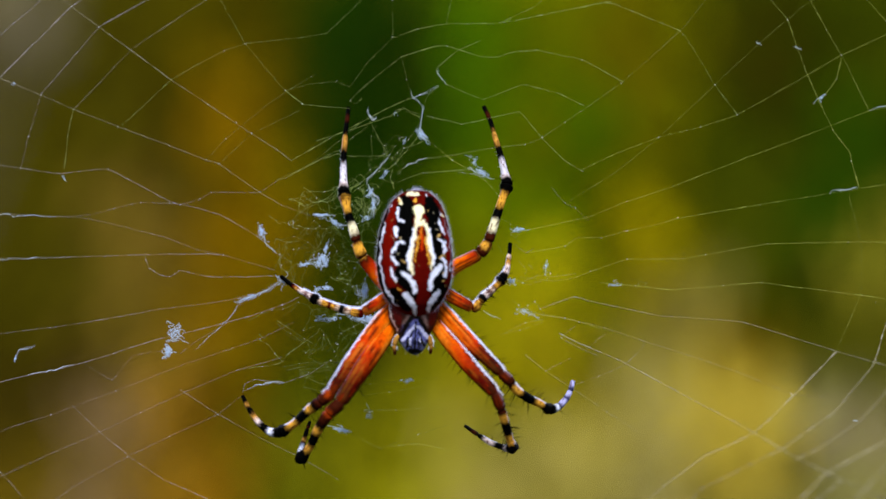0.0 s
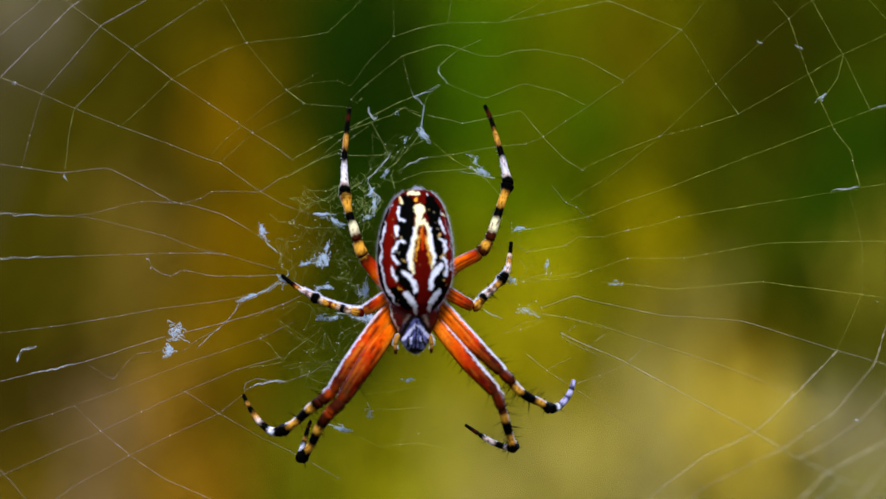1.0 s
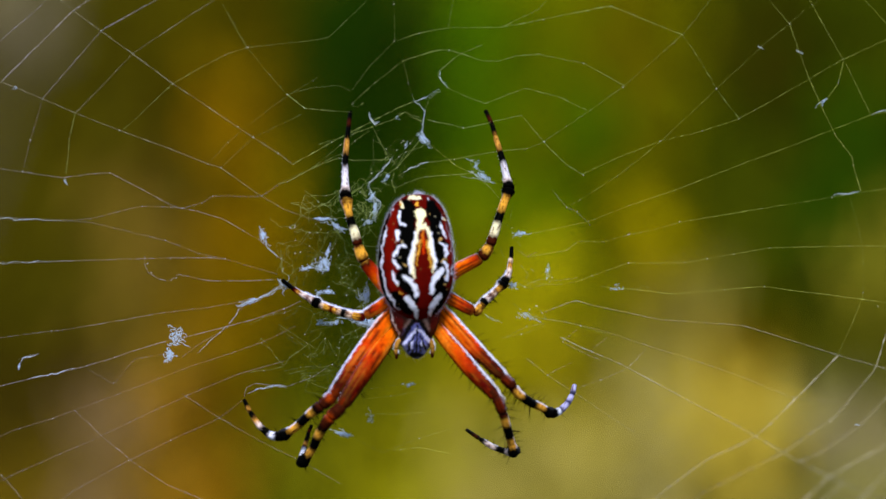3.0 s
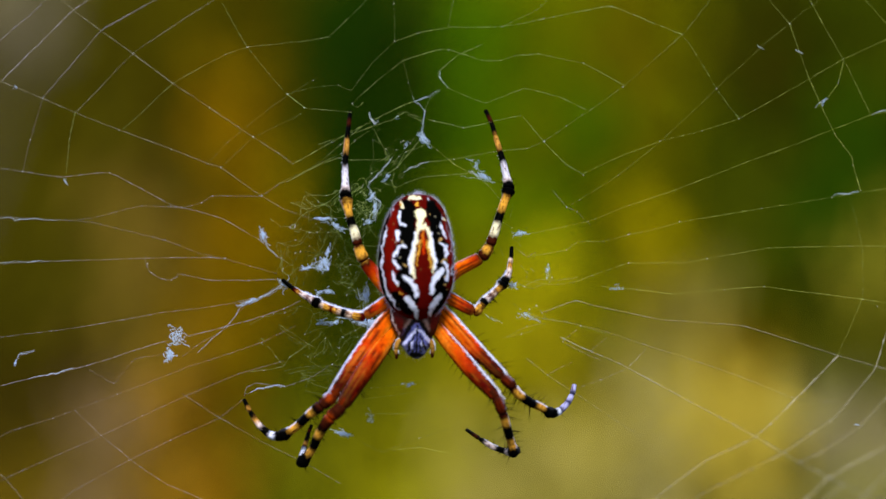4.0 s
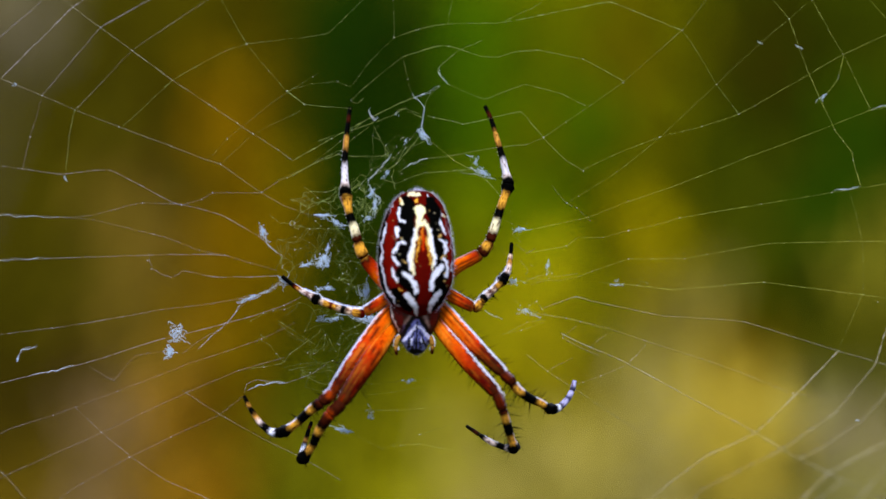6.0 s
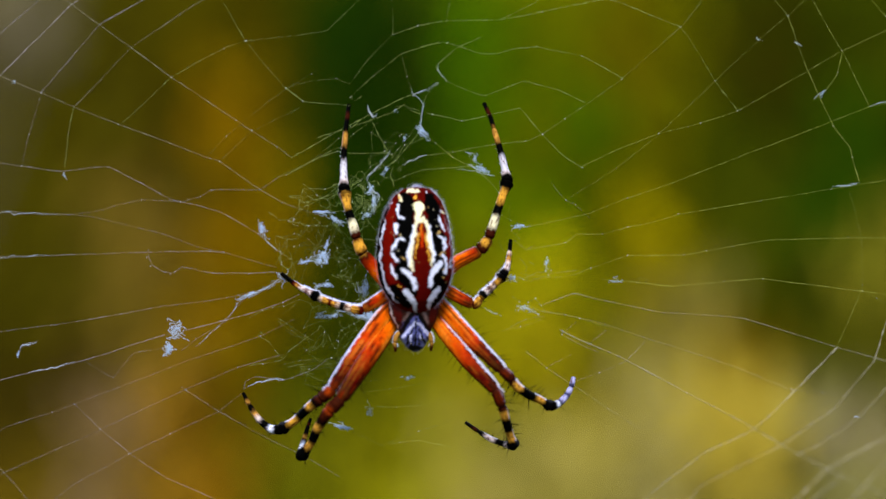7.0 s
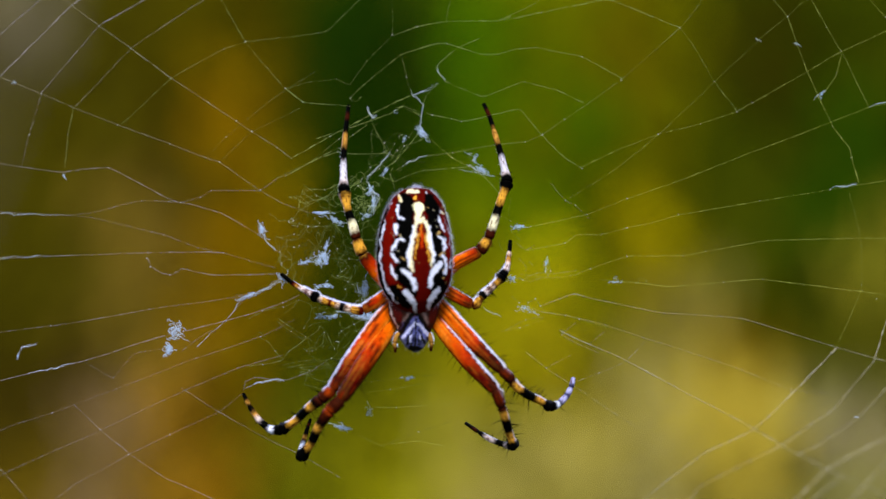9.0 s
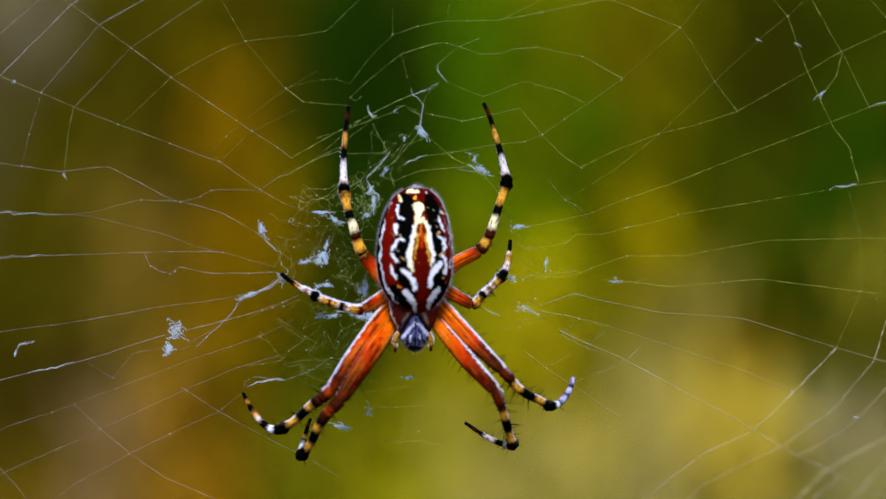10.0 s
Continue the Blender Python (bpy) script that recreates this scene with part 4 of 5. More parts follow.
SPINE = bpy.data.meshes.new("spine")
SPINE.from_pydata(*[x.tolist() if hasattr(x, "tolist") else x for x in (needle((0, 0, 0), (0, 0, 1), 1.0)[0], [], needle((0, 0, 0), (0, 0, 1), 1.0)[1])])
SPINE.materials.append(HAIR_BLACK)


# legs: rows are sketch point, depth and thickness; bands run along the rows' count
def limb(rows, bands, joints, seed, names, hairs=40, fringe=0, spine=0.5, parent=None, streak=False, up=(0, 1), edge_line=1.0):
    """A jointed limb. The first piece is the part, the further pieces, its spines and its hairs hang under it."""
    rng = np.random.default_rng(seed)
    curve, where = glide(rows, 0.05)
    thick = curve[:, 3].copy()
    for j in joints:
        thick *= 1 - 0.24 * np.exp(-((where - j) / 0.10) ** 2)
    if len(joints) == 4:
        thick *= 1 + 0.22 * np.exp(-((where - joints[2] + 0.12) / 0.25) ** 2) - 0.12 * np.exp(-((where - joints[2] + 0.75) / 0.3) ** 2)
    path = np.array([at(r[0], r[1], r[2]) for r in curve])
    edges = np.array([b[0] for b in bands], float)
    for k, (_start, paint) in enumerate(bands):
        if k and sum(paint) < 0.02:
            edges[k] -= 0.03
            if k + 1 < len(bands):
                edges[k + 1] += 0.03
    paints = np.array([b[1] for b in bands])
    sides = 26
    turn = np.linspace(0, 2 * math.pi, sides, endpoint=False)
    length = np.concatenate([[0], np.cumsum(np.linalg.norm(np.diff(path, axis=0), axis=1))]) * 1000
    heading = np.gradient(path, axis=0)
    away = np.cross(heading, (0.0, 1.0, 0.0))[:, (0, 2)]
    away /= np.linalg.norm(away, axis=1)[:, None] + 1e-12
    up = np.array(up) / np.linalg.norm(up)
    cuts = [0, *joints, len(rows) - 1]
    top = None
    for k, name in enumerate(names):
        pick = np.where((where >= cuts[k] - 0.02) & (where <= cuts[k + 1] + 0.02))[0]
        if len(pick) < 3:
            continue
        radii = thick[pick] * 0.5e-3
        radii[0] *= 0.75
        radii[-1] *= 0.75
        shape = tube(path[pick], radii, sides)
        tint = np.zeros((len(pick) * sides, 3))
        for n, i in enumerate(pick):
            for m, c in enumerate(turn):
                x, y = math.sin(c), math.cos(c)
                w = where[i] + 0.10 * noise.noise((x * 2.5, y * 2.5, length[i] * 2.5 + seed)) + 0.05 * noise.noise((x * 9, y * 9, length[i] * 9 + seed))
                if k == 0:
                    paint = np.array([np.interp(w, edges + 0.12, paints[:, q]) for q in range(3)])
                else:
                    paint = sum(paints[max(0, np.searchsorted(edges, w + q) - 1)] * g for q, g in ((-0.13, 0.2), (-0.05, 0.2), (0.0, 0.2), (0.05, 0.2), (0.13, 0.2)))
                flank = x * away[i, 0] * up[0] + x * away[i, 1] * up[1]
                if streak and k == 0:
                    # under flank: yellow-orange colour stands for light let through; red streak in the middle
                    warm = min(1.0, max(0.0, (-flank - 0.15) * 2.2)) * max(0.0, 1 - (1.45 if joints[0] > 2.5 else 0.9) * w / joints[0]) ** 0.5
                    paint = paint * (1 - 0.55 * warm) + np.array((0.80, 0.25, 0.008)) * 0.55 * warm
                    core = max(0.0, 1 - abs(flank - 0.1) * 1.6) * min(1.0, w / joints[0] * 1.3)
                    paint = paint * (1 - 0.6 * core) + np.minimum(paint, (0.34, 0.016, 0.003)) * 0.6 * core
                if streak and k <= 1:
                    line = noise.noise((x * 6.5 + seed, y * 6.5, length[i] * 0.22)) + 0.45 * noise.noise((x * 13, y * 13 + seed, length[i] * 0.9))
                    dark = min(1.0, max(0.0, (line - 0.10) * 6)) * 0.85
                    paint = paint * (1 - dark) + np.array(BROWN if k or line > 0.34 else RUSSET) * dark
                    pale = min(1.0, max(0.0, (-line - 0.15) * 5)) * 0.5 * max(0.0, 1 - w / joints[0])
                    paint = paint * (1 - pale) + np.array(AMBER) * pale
                paint = paint * (0.94 + (0.22 if k == 0 else 0.45) * noise.noise((x * 5 + seed, y * 5, length[i] * 5)))
                if k and sum(paint) > 0.3:
                    blot = noise.noise((x * 3 + seed, y * 3, length[i] * 1.9)) + 0.5 * noise.noise((x * 8, y * 8 + seed, length[i] * 5))
                    dark = min(1.0, max(0.0, (blot - (0.12 if edge_line > 1 else 0.3)) * 6)) * 0.85
                    paint = paint * (1 - dark) + np.array((0.06, 0.012, 0.003)) * dark
                # pale line along the limb's back: fine hairs, and rim light put into colour
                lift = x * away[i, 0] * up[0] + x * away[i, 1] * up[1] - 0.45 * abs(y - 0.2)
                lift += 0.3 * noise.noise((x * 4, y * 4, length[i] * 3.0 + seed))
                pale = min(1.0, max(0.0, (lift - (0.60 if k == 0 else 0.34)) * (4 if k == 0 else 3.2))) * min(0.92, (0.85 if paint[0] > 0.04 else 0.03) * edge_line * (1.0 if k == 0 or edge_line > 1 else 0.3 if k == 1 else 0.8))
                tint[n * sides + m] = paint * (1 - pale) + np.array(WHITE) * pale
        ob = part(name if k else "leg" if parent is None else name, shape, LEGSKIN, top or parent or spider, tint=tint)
        top = top or ob
    # dark spines and pale hairs
    for _ in range(hairs):
        i = int(rng.integers(int(len(path) * 0.12), int(len(path) * (0.97 if rng.random() < 0.3 else 0.8))))
        way = path[i + 1] - path[i - 1]
        way /= np.linalg.norm(way)
        out = np.cross(way, (0, 1, 0)) * rng.choice((-1, 1)) + np.array((0, -0.5, 0)) * rng.uniform(-1, 1) + way * rng.uniform(0.2, 0.7)
        out /= np.linalg.norm(out)
        base = path[i] + out * thick[i] * 0.42e-3
        long = rng.uniform(0.6, 1.3) * spine * min(1.0, thick[i] / 0.8) ** 1.5 * 1.7e-3
        ob = new("spine", SPINE)
        ob.parent = top
        ob.matrix_basis = Matrix.LocRotScale(Vector(base), Vector(out).to_track_quat("Z", "Y"), Vector((0.042e-3, 0.042e-3, long)))
    if fringe:
        needles = []
        for _ in range(fringe):
            i = int(rng.integers(4, int(len(path) * (0.5 if joints[0] > 2.5 else 0.8))))
            way = path[i + 1] - path[i - 1]
            way /= np.linalg.norm(way)
            out = np.cross(way, (0, 1, 0))
            out = out * (1 if out[0] * up[0] + out[2] * up[1] > 0 else -1)
            out = out + np.array((0, -1, 0)) * rng.uniform(-0.3, 0.3)
            out /= np.linalg.norm(out)
            base = path[i] + out * thick[i] * 0.45e-3
            lean_to = way * rng.uniform(-0.9, 0.9) + out * rng.uniform(0.3, 1.0)
            needles.append(needle(base, base + lean_to * rng.uniform(0.10, 0.24) * 1e-3, 0.024e-3))
        part("hair_fringe", join(needles), HAIR_WHITE, top, "short white hairs", smooth=False, kind="stuff")
    return top


SEGMENTS = ("femur", "patella", "tibia", "metatarsus", "tarsus")
# the two that reach up
limb([(-1.88, -1.88, -2.2, 1.2), (-3.20, -0.56, -2.8, 1.2), (-4.61, 1.18, -3.2, 1.05), (-5.12, 2.44, -3.2, .86), (-5.45, 3.67, -3.0, .74), (-5.83, 4.79, -2.8, .68), (-6.16, 6.49, -2.2, .96),
      (-6.20, 7.61, -1.6, .62), (-6.20, 9.40, -.6, .52), (-6.06, 11.28, .4, .44), (-5.92, 12.46, 1.0, .38), (-5.78, 13.63, 1.6, .36)],
     [(0, ORANGE), (1.1, ORANGE), (1.4, RED), (1.75, BROWN), (2.25, AMBER), (2.8, BROWN), (3.5, CREAM), (4.3, BLACK), (5.05, AMBER), (5.7, BLACK), (6.45, PINKISH), (6.7, (0.56, 0.54, 0.64)), (7.7, BLACK), (8.4, TAN), (9.0, BLACK), (9.9, BROWN), (10.4, BLACK)],
     [2.0, 3.05, 6.0, 9.1], 11, SEGMENTS, 30, 90, 0.35, up=(-1, 0.2), edge_line=0.25)
limb([(1.41, -1.18, -2.2, 1.2), (3.06, 0.38, -3.0, 1.15), (5.08, 1.46, -3.4, 1.05), (5.78, 2.35, -3.4, .90), (6.20, 3.52, -3.2, .76), (6.58, 4.70, -2.9, .70), (7.00, 6.02, -2.5, .70), (7.38, 7.14, -2.0, .98),
      (7.19, 8.22, -1.4, .62), (6.86, 9.63, -.6, .52), (6.39, 11.19, .4, .44), (5.97, 12.60, 1.1, .38), (5.45, 13.72, 1.7, .36)],
     [(0, ORANGE), (1.3, ORANGE), (1.55, RED), (1.8, BROWN), (2.5, AMBER), (2.95, BROWN), (3.75, CREAM), (4.65, BLACK), (5.45, AMBER), (6.4, BLACK), (7.5, PINKISH), (7.7, (0.56, 0.54, 0.64)), (8.75, BLACK), (9.5, TAN), (10.35, BLACK), (11.1, BROWN), (11.5, BLACK)],
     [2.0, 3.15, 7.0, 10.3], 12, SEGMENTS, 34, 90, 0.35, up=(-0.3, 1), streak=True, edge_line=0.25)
# the two short ones at the sides
limb([(-1.88, -1.79, -2.2, 1.0), (-2.73, -2.21, -2.6, 1.0), (-4.61, -3.38, -3.0, .92), (-5.55, -3.34, -2.9, .74), (-6.39, -3.15, -2.6, .70), (-7.14, -2.87, -2.4, .62), (-7.99, -2.58, -2.0, .68), (-8.65, -2.26, -1.8, .84),
      (-9.12, -1.97, -1.6, .56), (-9.96, -1.50, -1.2, .47), (-10.72, -0.99, -.8, .40), (-11.42, -0.42, -.2, .33)],
     [(0, ORANGE), (1.0, ORANGE), (1.35, RED), (1.6, MAROON), (2.4, AMBER), (3.0, BLUSH), (3.55, BLACK), (4.2, BLUSH), (4.55, AMBER), (4.95, MAROON), (5.4, AMBER), (5.9, BLUSH), (6.3, BLACK), (7.4, PINKISH), (8.1, MAROON), (8.35, PINKISH), (8.9, TAN), (9.25, MAROON), (9.55, BLACK)],
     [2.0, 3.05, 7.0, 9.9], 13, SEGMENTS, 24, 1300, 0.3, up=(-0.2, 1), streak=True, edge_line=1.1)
limb([(1.41, -1.32, -2.2, 1.0), (2.35, -1.88, -2.6, 1.05), (4.51, -3.01, -3.0, .90), (5.08, -2.54, -3.0, .74), (5.45, -2.12, -2.8, .74), (6.20, -1.46, -2.6, .66), (6.96, -0.66, -2.2, .80),
      (7.38, 0.09, -1.8, .50), (7.52, 1.03, -1.2, .42), (7.61, 1.65, -.8, .36), (7.66, 2.35, -.4, .32)],
     [(0, ORANGE), (1.1, ORANGE), (1.4, RED), (1.7, MAROON), (2.3, AMBER), (2.75, BROWN), (2.85, AMBER), (3.2, BLACK), (4.1, PINKISH), (4.45, BROWN), (4.75, BLUSH), (5.0, BROWN), (5.25, AMBER), (5.5, BLACK), (6.6, PINKISH), (7.4, TAN), (7.8, BROWN), (8.0, BLUSH), (8.5, BLACK)],
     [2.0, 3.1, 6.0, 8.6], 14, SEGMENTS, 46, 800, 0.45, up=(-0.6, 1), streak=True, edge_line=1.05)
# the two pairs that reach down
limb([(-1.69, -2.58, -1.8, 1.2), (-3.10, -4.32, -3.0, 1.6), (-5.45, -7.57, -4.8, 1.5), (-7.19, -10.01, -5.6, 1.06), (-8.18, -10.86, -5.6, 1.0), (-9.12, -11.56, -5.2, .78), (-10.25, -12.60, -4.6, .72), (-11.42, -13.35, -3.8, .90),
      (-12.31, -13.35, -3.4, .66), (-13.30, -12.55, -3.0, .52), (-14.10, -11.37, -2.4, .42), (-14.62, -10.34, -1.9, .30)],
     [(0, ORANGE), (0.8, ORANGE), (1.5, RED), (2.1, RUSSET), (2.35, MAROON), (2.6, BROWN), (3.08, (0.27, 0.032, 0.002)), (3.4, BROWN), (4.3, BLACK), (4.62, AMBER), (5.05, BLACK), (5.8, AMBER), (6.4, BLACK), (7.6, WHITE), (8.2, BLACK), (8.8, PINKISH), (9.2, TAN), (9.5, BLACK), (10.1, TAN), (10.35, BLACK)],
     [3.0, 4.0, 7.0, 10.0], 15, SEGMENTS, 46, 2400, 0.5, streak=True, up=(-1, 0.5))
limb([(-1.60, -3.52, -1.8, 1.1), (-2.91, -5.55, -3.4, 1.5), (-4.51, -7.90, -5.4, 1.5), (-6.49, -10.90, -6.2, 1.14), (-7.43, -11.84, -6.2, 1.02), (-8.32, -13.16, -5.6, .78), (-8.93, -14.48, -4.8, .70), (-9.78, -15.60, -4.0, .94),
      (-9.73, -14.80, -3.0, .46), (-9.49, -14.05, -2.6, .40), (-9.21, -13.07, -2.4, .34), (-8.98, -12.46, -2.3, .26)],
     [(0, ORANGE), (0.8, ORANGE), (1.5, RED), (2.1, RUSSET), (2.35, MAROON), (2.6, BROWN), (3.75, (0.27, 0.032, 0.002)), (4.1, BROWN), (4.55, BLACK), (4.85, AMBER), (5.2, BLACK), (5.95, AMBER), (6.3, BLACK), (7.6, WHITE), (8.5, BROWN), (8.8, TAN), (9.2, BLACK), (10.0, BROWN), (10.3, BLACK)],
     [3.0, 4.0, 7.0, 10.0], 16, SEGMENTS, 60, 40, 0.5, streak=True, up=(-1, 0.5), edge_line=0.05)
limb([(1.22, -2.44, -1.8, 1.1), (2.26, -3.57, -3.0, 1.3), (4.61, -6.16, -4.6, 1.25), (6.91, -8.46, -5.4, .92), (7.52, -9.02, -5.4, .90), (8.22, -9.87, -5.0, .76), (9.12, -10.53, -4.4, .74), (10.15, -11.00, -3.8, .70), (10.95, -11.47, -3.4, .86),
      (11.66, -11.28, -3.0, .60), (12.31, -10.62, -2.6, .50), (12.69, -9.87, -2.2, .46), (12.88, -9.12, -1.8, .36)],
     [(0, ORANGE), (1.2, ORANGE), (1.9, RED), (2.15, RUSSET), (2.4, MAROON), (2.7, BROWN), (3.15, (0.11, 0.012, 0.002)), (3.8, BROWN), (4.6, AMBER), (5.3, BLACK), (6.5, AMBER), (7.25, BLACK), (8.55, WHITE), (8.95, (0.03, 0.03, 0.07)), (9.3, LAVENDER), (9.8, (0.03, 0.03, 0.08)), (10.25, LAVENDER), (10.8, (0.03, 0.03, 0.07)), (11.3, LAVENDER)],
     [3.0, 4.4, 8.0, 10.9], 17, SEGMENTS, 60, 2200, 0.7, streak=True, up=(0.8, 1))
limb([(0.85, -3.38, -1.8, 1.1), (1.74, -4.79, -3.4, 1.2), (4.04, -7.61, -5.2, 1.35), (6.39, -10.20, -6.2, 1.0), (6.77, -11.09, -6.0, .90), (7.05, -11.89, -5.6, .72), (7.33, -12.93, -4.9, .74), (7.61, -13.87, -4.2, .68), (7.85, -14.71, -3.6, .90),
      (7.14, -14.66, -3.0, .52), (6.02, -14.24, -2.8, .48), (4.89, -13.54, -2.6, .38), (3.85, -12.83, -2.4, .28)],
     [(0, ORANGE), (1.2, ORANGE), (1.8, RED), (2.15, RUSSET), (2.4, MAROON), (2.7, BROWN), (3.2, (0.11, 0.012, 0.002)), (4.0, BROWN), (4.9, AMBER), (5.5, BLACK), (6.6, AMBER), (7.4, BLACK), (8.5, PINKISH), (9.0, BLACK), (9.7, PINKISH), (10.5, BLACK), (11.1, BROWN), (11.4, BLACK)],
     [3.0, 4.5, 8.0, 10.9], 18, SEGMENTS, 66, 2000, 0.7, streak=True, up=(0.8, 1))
# feelers beside the head
limb([(-1.32, -5.26, -3.6, .34), (-1.79, -5.55, -4.0, .38), (-1.97, -6.16, -4.0, .38), (-1.93, -6.96, -3.8, .24)], [(0, PALP), (1.6, PALP), (2.4, BROWN)], [2.0], 19, ("pedipalp", "palp_tip"), 10, 120, 0.25, parent=spider)
limb([(0.56, -5.17, -3.6, .34), (0.94, -5.55, -4.0, .38), (1.08, -6.16, -4.0, .36), (1.03, -6.86, -3.8, .24)], [(0, PALP), (1.6, PALP), (2.4, BROWN)], [2.0], 20, ("pedipalp", "palp_tip"), 10, 120, 0.25, parent=spider)


def fuzz(shape_outline, middle, depth, count, seed, parent, label, low=0.15, high=0.42, radius=0.0055):
    """Fine pale hairs that stand off the sides of a body."""
    rng = np.random.default_rng(seed)
    o = np.asarray(shape_outline)
    mid_b = (o[0, 0] + o[-1, 0]) / 2
    arc = np.cumsum(np.hypot(np.gradient(o[:, 0]), np.gradient(o[:, 1])))
    arc /= arc[-1] * 1.0001
    needles = []
    for _ in range(count):
        i = int(np.searchsorted(arc, rng.random()))
        right = rng.random() < 0.5
        i = min(max(i, 1), len(o) - 1)
        row = o[i - 1] + (o[i] - o[i - 1]) * rng.random()
        w = (row[2] if right else -row[1]) * (rng.random() if i < 4 else 1.0)
        tilt = rng.uniform(-0.55, 0.12)
        base = at(middle + w * math.cos(tilt) * 0.98, row[0], depth - abs(w) * 0.8 * math.sin(tilt))
        out = np.array((w * 1.0, -abs(w) * math.sin(tilt) + rng.normal(0, 0.4), (row[0] - mid_b) * 0.8 + 0.5))
        out = out / np.linalg.norm(out) + rng.normal(0, 0.25, 3)
        needles.append(needle(base, base + out * rng.uniform(low, high) * 1e-3, radius * 1e-3))
    part("body_hairs", join(needles), HAIR_WHITE, parent, label, smooth=False, kind="stuff")


fuzz(_egg, _mid, -4.6, 4400, 31, abdomen, "fine white hairs", 0.08, 0.36, 0.0055)
fuzz(_head, (734 - 740) * GRAIN, -2.8, 300, 32, carapace, "fine grey hairs", 0.15, 0.35)

# ---- the meadow ----
ground_n = 60
gx = np.sign(np.linspace(-1, 1, ground_n)) * np.abs(np.linspace(-1, 1, ground_n)) ** 4 * 400
gv = [(x, y + 0.5, 0.02 * noise.noise((x * 0.8, y * 0.8, 0)) if abs(x) + abs(y) < 30 else 0.0) for y in gx for x in gx]
gf = [(r * ground_n + c, r * ground_n + c + 1, (r + 1) * ground_n + c + 1, (r + 1) * ground_n + c) for r in range(ground_n - 1) for c in range(ground_n - 1)]
ground = part("ground", (np.array(gv), gf), SOIL, None, "brown-green meadow soil under tall grass", kind="structure")
ground["category"] = "ground"


def leaf_blade(root, tip, width, bow, rng):
    """A grass blade or leaf: a folded strip that tapers to its tip and bows over."""
    root, tip = np.asarray(root, float), np.asarray(tip, float)
    way = tip - root
    side = np.cross(way, rng.normal(0, 1, 3))
    side /= np.linalg.norm(side) + 1e-9
    fold = np.cross(side, way)
    fold /= np.linalg.norm(fold) + 1e-9
    v, f = [], []
    n = 5
    for i in range(n):
        s = i / (n - 1)
        mid = root + way * s + bow * math.sin(s * math.pi)
        w = width * (0.35 + 0.65 * math.sin(min(1, s * 1.6 + 0.15) * math.pi / 2)) * (1 - s**3 * 0.95)
        v += [mid - side * w / 2, mid + fold * w * 0.22, mid + side * w / 2]
    for i in range(n - 1):
        for j in (0, 1):
            f.append((i * 3 + j, i * 3 + j + 1, i * 3 + j + 4, i * 3 + j + 3))
    return np.array(v), f


def beyond(a, b, depth):
    """World place that lies behind a sketch point, depth metres past the web."""
    return Vector(at(a, b, depth * 1000)) + HUB


# far hedge closes the view behind the meadow
hn, hm = 70, 24
hv = []
for r in range(hm):
    for c in range(hn):
        u, w = c / (hn - 1) * 2 - 1, r / (hm - 1)
        hv.append((u * 9, 4.2 - 1.2 * u * u + 0.35 * noise.noise((u * 14, w * 4, 2)) + 0.5 * w, w * 3.4 + 0.25 * noise.noise((u * 20, w * 3, 7)) - 0.05))
hf = [(r * hn + c, r * hn + c + 1, (r + 1) * hn + c + 1, (r + 1) * hn + c) for r in range(hm - 1) for c in range(hn - 1)]
tagged(part("backdrop", (np.array(hv), hf), HEDGE, None, kind="structure"), "distant olive-brown hedge out of focus", "hedge")


def facing(p, length, width, rng, upright=0.3):
    """A leaf at p whose upper side faces the light, tilted at random."""
    normal = np.array((-0.1, -0.75, 0.6)) + rng.normal(0, 0.28, 3)
    normal /= np.linalg.norm(normal)
    way = rng.normal(0, 1, 3) + (0, 0, upright * 3)
    way -= normal * (way @ normal)
    way *= length / np.linalg.norm(way)
    side = np.cross(way, normal)
    side /= np.linalg.norm(side)
    v, f, n = [], [], 6
    for i in range(n):
        s = i / (n - 1)
        mid = p + way * (s - 0.5) - normal * length * 0.10 * (s - 0.5) ** 2
        w = width * math.sin(math.pi * (0.06 + 0.9 * s**0.85)) ** 0.8
        v += [mid - side * w / 2, mid - normal * w * 0.12, mid + side * w / 2]
    for i in range(n - 1):
        for j in (0, 1):
            f.append((i * 3 + j, i * 3 + j + 1, i * 3 + j + 4, i * 3 + j + 3))
    return np.array(v), f


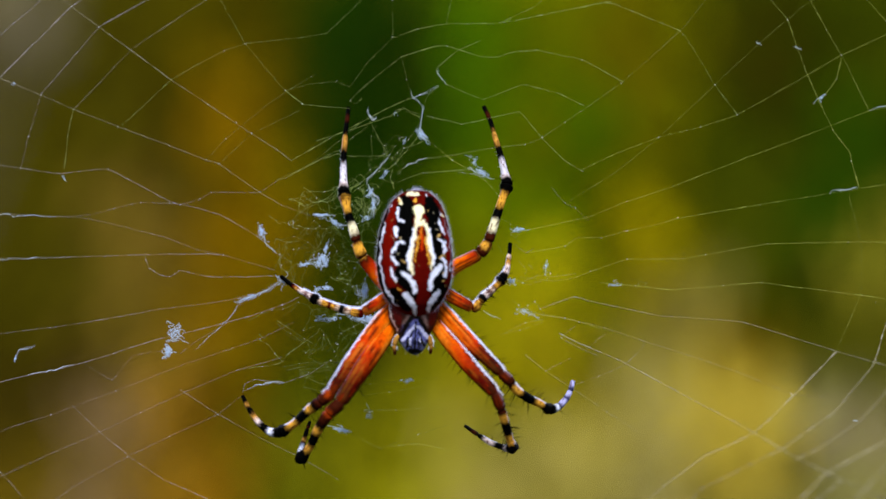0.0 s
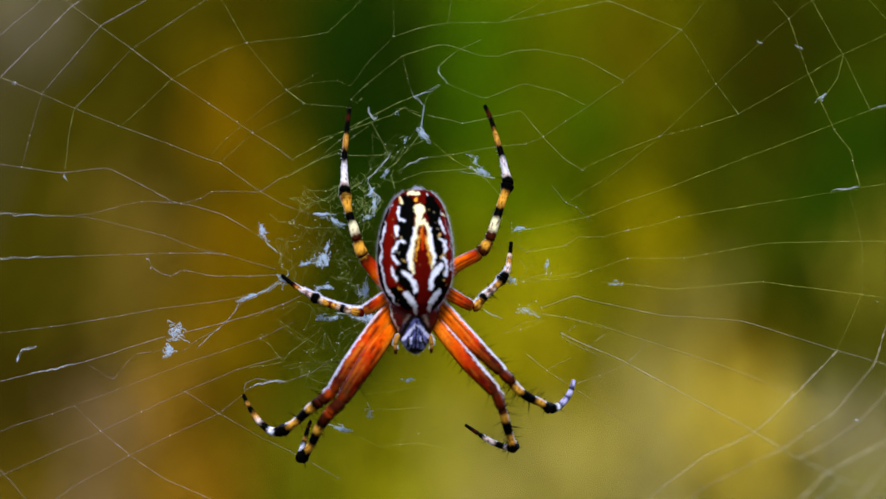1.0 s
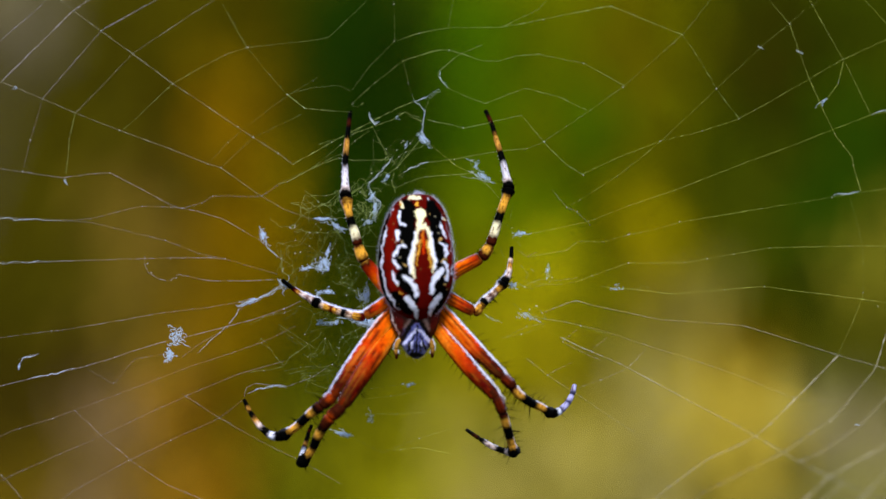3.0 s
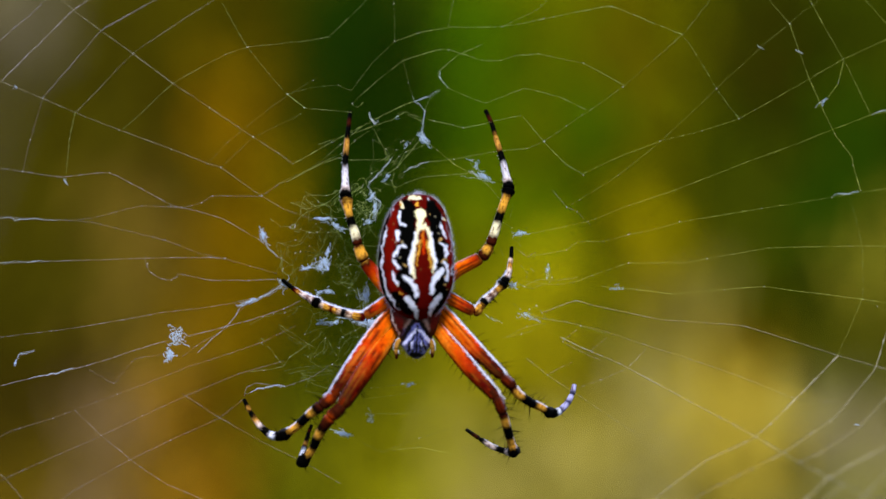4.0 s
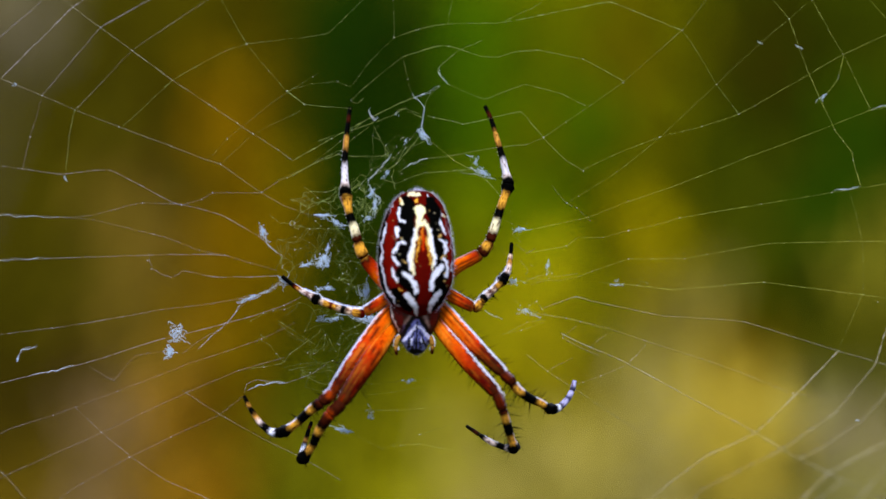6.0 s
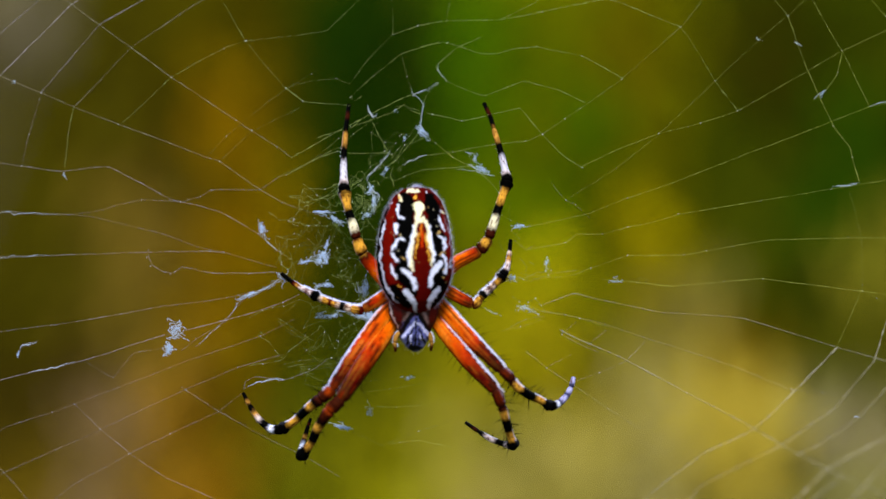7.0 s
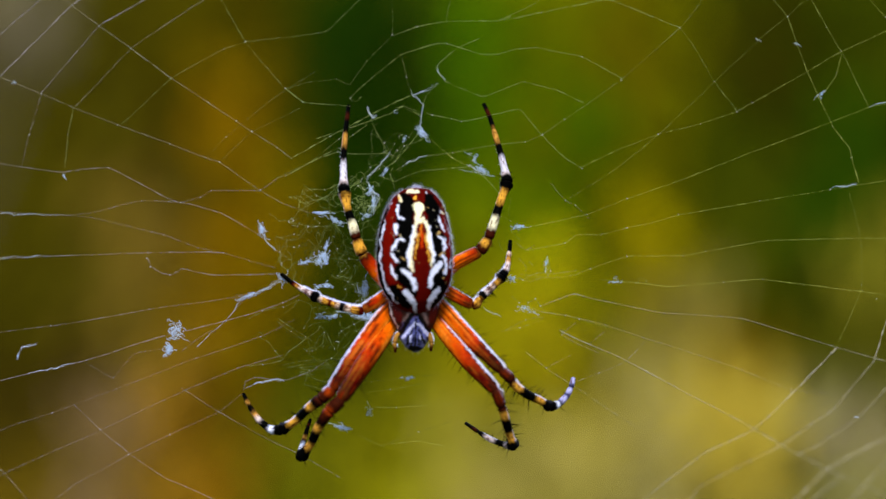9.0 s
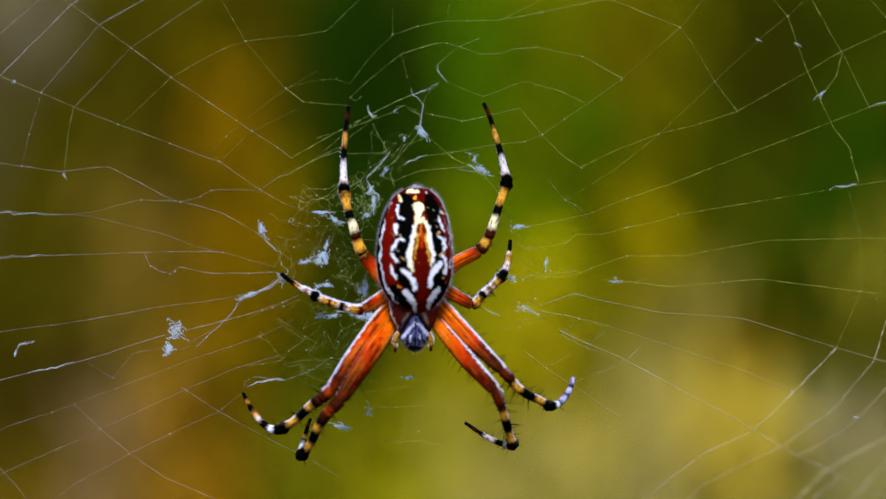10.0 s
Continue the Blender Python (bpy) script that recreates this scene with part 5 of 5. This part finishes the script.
def plant(kind, color, a0, b0, a1, b1, depth, cover, leaf, seed, slim=0.24, upright=1.4, lean=0.0):
    """A plant whose leaves fill the stretch between two sketch corners, depth metres behind the web; its stems stand on the ground."""
    name, label, category = kind
    mat = material(name + "_leaf", color, **LEAF)
    rng = np.random.default_rng(seed)
    p, q = np.array(beyond(a0, b0, depth)), np.array(beyond(a1, b1, depth))
    low, high = np.minimum(p, q), np.maximum(p, q)
    count = max(12, int(cover * (high[0] - low[0]) * (high[2] - low[2]) / (leaf * leaf * slim * 0.7)))
    foot = np.array(((p[0] + q[0]) / 2 + lean, depth + 0.02, -0.01))
    leaves, stems = [], []
    spots = low + rng.random((count, 3)) * (high - low)
    edge = min(0.012, 0.1 * (high[0] - low[0]))
    spots[:, 0] += rng.normal(0, edge, count)
    spots[:, 2] += rng.normal(0, 0.08, count) * (high[2] - low[2])
    # the leaves mound back towards the top, as a bank of growth does
    spots[:, 1] = depth + (spots[:, 2] - (low[2] + high[2]) / 2) * 0.5 + rng.normal(0, 0.016, count)
    for s in spots:
        size = leaf * rng.uniform(0.65, 1.35)
        leaves.append(facing(s, size, size * slim, rng, upright))
    for s in spots[:: max(1, count // 5)]:
        bend = foot * 0.45 + s * 0.55 + np.array((rng.normal(0, 0.02), 0.03, 0.05))
        rows, _ = glide([(*foot[[0, 2]], foot[1]), (*bend[[0, 2]], bend[1]), (*s[[0, 2]], s[1])], 0.05)
        stems.append(tube(rows[:, (0, 2, 1)] - foot, np.linspace(0.0020, 0.0008, len(rows)), 6))
    thing = new(name)
    thing.location = foot
    tagged(thing, label, category)
    for stem in stems:
        part("stem", stem, mat, thing)
    v, f = join(leaves)
    part("foliage", (v - foot, f), mat, thing, kind="stuff")
    return thing


# kinds of plants
BROWN_WEED = ("brown_weed", "dark olive-brown withered weed, out of focus", "weed")
OCHRE_GRASS = ("ochre_grass", "ochre-brown withered tall grass, out of focus", "grass")
# shade of the gaps between plants is put into its dark leaf colours
DARK_BUSH = ("dark_bush", "leafy bush, deep shade put into its dark green colour, out of focus", "bush")
GREEN_BUSH = ("green_bush", "fresh green leafy bush, out of focus", "bush")
OLIVE_WEED = ("olive_weed", "olive-coloured tall weed, out of focus", "weed")
GOLD_GRASS = ("golden_grass", "yellow-green broad-bladed grass, out of focus", "grass")
DEEP_WEED = ("deep_weed", "deep olive-green weed, out of focus", "weed")
MAUVE_WEED = ("mauve_weed", "faded mauve-brown weed, out of focus", "weed")
RUST_DOCK = ("rusty_dock", "rust-brown withered dock stalk, out of focus", "weed")
YELLOW_BLOOM = ("yellow_bloom", "bright yellow flowering weed, out of focus", "flower")
STRAW_GRASS = ("straw_grass", "pale beige-yellow dry grass, out of focus", "grass")
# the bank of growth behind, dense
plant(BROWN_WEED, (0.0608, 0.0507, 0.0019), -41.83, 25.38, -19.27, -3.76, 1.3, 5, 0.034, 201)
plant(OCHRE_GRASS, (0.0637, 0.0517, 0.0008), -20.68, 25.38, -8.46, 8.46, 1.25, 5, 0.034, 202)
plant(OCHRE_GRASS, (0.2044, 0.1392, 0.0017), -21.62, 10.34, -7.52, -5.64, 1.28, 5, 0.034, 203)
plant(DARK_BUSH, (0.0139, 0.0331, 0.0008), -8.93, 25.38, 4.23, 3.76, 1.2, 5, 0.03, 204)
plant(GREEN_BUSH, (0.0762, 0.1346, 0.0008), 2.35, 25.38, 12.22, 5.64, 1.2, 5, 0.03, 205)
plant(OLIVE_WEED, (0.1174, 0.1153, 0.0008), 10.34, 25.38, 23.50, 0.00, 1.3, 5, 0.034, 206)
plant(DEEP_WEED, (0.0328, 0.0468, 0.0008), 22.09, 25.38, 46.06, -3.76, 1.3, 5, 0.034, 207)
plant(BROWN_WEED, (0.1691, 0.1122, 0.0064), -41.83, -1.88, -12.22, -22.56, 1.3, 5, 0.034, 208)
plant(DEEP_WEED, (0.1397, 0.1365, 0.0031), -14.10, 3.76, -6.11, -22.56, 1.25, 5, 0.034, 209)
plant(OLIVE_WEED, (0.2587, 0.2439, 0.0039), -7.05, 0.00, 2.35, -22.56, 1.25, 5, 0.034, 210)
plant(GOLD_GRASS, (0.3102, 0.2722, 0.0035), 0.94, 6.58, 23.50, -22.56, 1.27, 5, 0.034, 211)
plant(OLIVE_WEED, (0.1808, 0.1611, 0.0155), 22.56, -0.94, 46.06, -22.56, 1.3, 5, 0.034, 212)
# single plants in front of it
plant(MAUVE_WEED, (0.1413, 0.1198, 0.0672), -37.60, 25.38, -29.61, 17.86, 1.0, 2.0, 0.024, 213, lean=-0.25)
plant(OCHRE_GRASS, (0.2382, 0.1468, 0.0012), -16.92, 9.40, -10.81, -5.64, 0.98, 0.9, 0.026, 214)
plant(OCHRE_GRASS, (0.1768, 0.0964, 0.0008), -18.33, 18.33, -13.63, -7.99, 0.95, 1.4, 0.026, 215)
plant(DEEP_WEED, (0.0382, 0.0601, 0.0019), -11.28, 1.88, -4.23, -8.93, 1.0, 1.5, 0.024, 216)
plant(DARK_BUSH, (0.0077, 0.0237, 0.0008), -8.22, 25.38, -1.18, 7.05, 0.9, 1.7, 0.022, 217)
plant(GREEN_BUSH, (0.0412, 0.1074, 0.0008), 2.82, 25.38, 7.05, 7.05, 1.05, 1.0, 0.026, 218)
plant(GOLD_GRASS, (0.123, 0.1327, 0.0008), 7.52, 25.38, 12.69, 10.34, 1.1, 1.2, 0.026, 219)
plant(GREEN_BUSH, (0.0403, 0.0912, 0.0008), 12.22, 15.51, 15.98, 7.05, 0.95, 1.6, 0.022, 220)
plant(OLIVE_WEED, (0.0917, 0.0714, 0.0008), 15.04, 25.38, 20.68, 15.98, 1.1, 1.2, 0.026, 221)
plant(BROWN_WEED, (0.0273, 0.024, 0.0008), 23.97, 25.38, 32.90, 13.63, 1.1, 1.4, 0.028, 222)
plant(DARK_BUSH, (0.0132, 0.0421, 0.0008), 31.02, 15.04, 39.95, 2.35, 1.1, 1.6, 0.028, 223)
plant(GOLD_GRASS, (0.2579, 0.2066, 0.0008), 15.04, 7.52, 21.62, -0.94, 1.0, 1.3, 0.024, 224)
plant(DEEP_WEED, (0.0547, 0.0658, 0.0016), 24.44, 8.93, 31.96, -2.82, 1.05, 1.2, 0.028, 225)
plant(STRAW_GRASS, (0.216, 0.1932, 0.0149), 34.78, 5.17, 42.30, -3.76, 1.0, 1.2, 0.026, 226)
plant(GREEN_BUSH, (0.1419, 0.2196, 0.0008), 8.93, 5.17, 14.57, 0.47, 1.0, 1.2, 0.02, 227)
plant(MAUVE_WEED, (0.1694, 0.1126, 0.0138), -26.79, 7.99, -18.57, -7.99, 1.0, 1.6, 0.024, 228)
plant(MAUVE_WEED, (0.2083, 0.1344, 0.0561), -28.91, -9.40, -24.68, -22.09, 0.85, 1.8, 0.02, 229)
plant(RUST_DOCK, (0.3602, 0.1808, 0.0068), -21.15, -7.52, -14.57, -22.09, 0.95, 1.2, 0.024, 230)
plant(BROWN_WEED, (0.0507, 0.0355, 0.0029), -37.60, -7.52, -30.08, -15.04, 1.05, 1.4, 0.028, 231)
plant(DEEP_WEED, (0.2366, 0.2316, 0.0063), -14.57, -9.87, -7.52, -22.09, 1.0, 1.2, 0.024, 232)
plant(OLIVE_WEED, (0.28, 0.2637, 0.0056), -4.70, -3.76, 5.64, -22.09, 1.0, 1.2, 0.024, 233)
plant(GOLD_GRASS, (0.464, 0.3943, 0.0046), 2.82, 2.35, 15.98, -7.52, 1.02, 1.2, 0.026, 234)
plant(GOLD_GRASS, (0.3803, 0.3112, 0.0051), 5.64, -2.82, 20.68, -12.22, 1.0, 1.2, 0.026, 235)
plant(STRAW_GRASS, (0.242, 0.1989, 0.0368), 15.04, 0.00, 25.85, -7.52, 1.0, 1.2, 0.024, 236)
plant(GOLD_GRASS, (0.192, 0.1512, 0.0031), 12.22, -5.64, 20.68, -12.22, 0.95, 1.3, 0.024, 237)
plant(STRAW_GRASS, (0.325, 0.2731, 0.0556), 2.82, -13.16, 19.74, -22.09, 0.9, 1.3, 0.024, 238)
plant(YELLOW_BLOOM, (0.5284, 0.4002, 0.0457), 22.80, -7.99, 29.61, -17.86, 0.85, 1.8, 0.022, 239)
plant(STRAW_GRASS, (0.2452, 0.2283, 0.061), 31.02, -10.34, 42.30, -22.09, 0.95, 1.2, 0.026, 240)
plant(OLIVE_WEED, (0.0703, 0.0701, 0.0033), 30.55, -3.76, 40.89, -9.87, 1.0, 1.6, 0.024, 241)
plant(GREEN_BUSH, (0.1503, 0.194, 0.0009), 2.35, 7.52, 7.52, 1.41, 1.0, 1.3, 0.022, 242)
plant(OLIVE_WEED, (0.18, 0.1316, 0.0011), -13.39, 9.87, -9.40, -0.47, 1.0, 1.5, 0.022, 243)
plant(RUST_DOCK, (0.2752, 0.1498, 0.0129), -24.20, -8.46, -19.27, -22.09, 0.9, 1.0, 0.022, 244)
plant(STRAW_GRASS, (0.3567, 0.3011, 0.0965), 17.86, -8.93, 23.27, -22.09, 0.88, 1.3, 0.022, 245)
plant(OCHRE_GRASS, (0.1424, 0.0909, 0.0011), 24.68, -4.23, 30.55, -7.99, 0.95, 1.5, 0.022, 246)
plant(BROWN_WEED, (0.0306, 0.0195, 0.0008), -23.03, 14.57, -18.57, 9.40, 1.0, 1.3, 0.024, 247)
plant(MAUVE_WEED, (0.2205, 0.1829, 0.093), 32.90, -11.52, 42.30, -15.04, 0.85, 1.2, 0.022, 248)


# low grass over the ground
rng = np.random.default_rng(400)
blades = []
for _ in range(20000):
    root = np.array((rng.uniform(-3.6, 3.6), rng.uniform(-2.2, 4.0), -0.01))
    tip = root + (rng.normal(0, 0.07), rng.normal(0, 0.07), rng.uniform(0.10, 0.34))
    blades.append(leaf_blade(root, tip, rng.uniform(0.007, 0.016), rng.normal(0, 0.02, 3), rng))
tagged(part("meadow_grass", join(blades), OLIVE_GREEN, None, kind="stuff"), "low olive-green meadow grass on the soil", "grass")

# stems that carry the web
for edge in (-1, 1):
    rng = np.random.default_rng(70 + edge)
    rows = np.array([(edge * 0.0525 + edge * 0.004 * math.sin(z * 5), 0.002 * math.sin(z * 9), z) for z in np.linspace(-0.01, 0.78, 30)])
    stem = part("grass_stem", tube(rows, np.linspace(0.0022, 0.0011, 30), 8), OLIVE, None)
    tagged(stem, "tall dry grass stem that holds the web", "grass stem", "stems that carry the web")
    for z in (0.16, 0.34, 0.5):
        root = (edge * 0.0525 + edge * 0.004 * math.sin(z * 5), 0, z)
        part("leaf", leaf_blade(root, (root[0] + edge * 0.09, 0.03, z + 0.12), 0.007, np.array((0, 0, 0.02)), rng), OLIVE, stem)


# ---- what moves: the web sways in the air with the spider on it ----
def motions():
    # seconds, shift in millimetres, turn in degrees
    sway = [
    (0, 0, 0, 0, -0, -0, -0),
    (0.5, -0.001, 0.01, 0.007, 0.01, 0.019, 0.016),
    (1, 0.072, -0.016, 0.07, 0.086, 0.007, -0.157),
    (1.5, 0.136, 0.027, -0.101, 0.074, -0.087, 0.025),
    (2, 0.132, -0, -0.073, -0.072, -0.076, -0.012),
    (2.5, 0.137, -0.056, -0.323, -0.315, -0.02, -0.085),
    (4, 0.135, -0.002, -0.309, -0.017, 0.043, -0.005),
    (4.5, 0.131, 0.065, -0.268, 0.29, 0.051, 0.024),
    (5, 0.13, 0.057, -0.16, 0.092, 0.046, -0.043),
    (5.5, 0.154, -0.033, -0.134, 0.149, -0.018, -0.167),
    (7, 0.041, 0.013, 0.26, 0.006, -0.128, -0.245),
    (7.5, 0.067, 0.073, 0.165, -0.061, -0.145, -0.134),
    (8, 0.053, 0.199, 0.25, 0.089, -0.241, -0.222),
    (8.5, 0.077, 0.274, 0.204, 0.243, -0.182, -0.306),
    (9, 0.024, 0.109, 0.21, -0.088, -0.149, -0.2),
    (9.5, -0.181, 0.053, 0.302, -0.126, -0.025, -0.248),
    (10, 0.019, 0.15, 0.239, 0.143, -0.1, -0.235),
]
    rows = [(t, pose(x * 0.001, y * 0.001, z * 0.001 + HUB.z, rx, ry, rz)) for t, x, y, z, rx, ry, rz in sway]
    walk(web, rows)
    walk(spider, rows)
    # loose ends: seconds and their own shift in millimetres
    fibre = [
    (0, -0, -0),
    (0.5, -0.07, 0.12),
    (1, 0.13, -0.08),
    (1.5, 0.14, -0.06),
    (2, 0.22, -0.1),
    (2.5, 0.3, -0.39),
    (4, -0.13, -0.08),
    (4.5, -0.14, 0.02),
    (5, 0.15, -0.01),
    (5.5, 0.05, -0),
    (7, 0.14, 0.16),
    (7.5, 0.25, -0.02),
    (8, 0.22, -0.05),
    (8.5, 0.18, -0.05),
    (9, 0.14, 0.08),
    (9.5, -0.07, 0.28),
    (10, -0.08, 0.24),
]
    walk(loose_bit, [(t, pose(x * 0.001, 0, z * 0.001)) for t, x, z in fibre])
    slack = [
    (0, 0, -0),
    (0.5, 0, 0.06),
    (1, 0.14, 0),
    (1.5, 0.08, -0.01),
    (2, 0.08, -0.04),
    (2.5, -0.28, -0.03),
    (4, -0.14, 0.01),
    (4.5, -0.21, -0.04),
    (5, 0.08, 0),
    (5.5, 0.13, -0),
    (7, 0.16, 0.08),
    (7.5, 0.07, 0.04),
    (8, 0.06, -0.01),
    (8.5, 0.03, 0.01),
    (9, 0.1, -0.01),
    (9.5, -0.34, 0.14),
    (10, -0.05, 0.09),
]
    walk(loose_loop, [(t, pose(x * 0.001, 0, z * 0.001)) for t, x, z in slack])


motions()
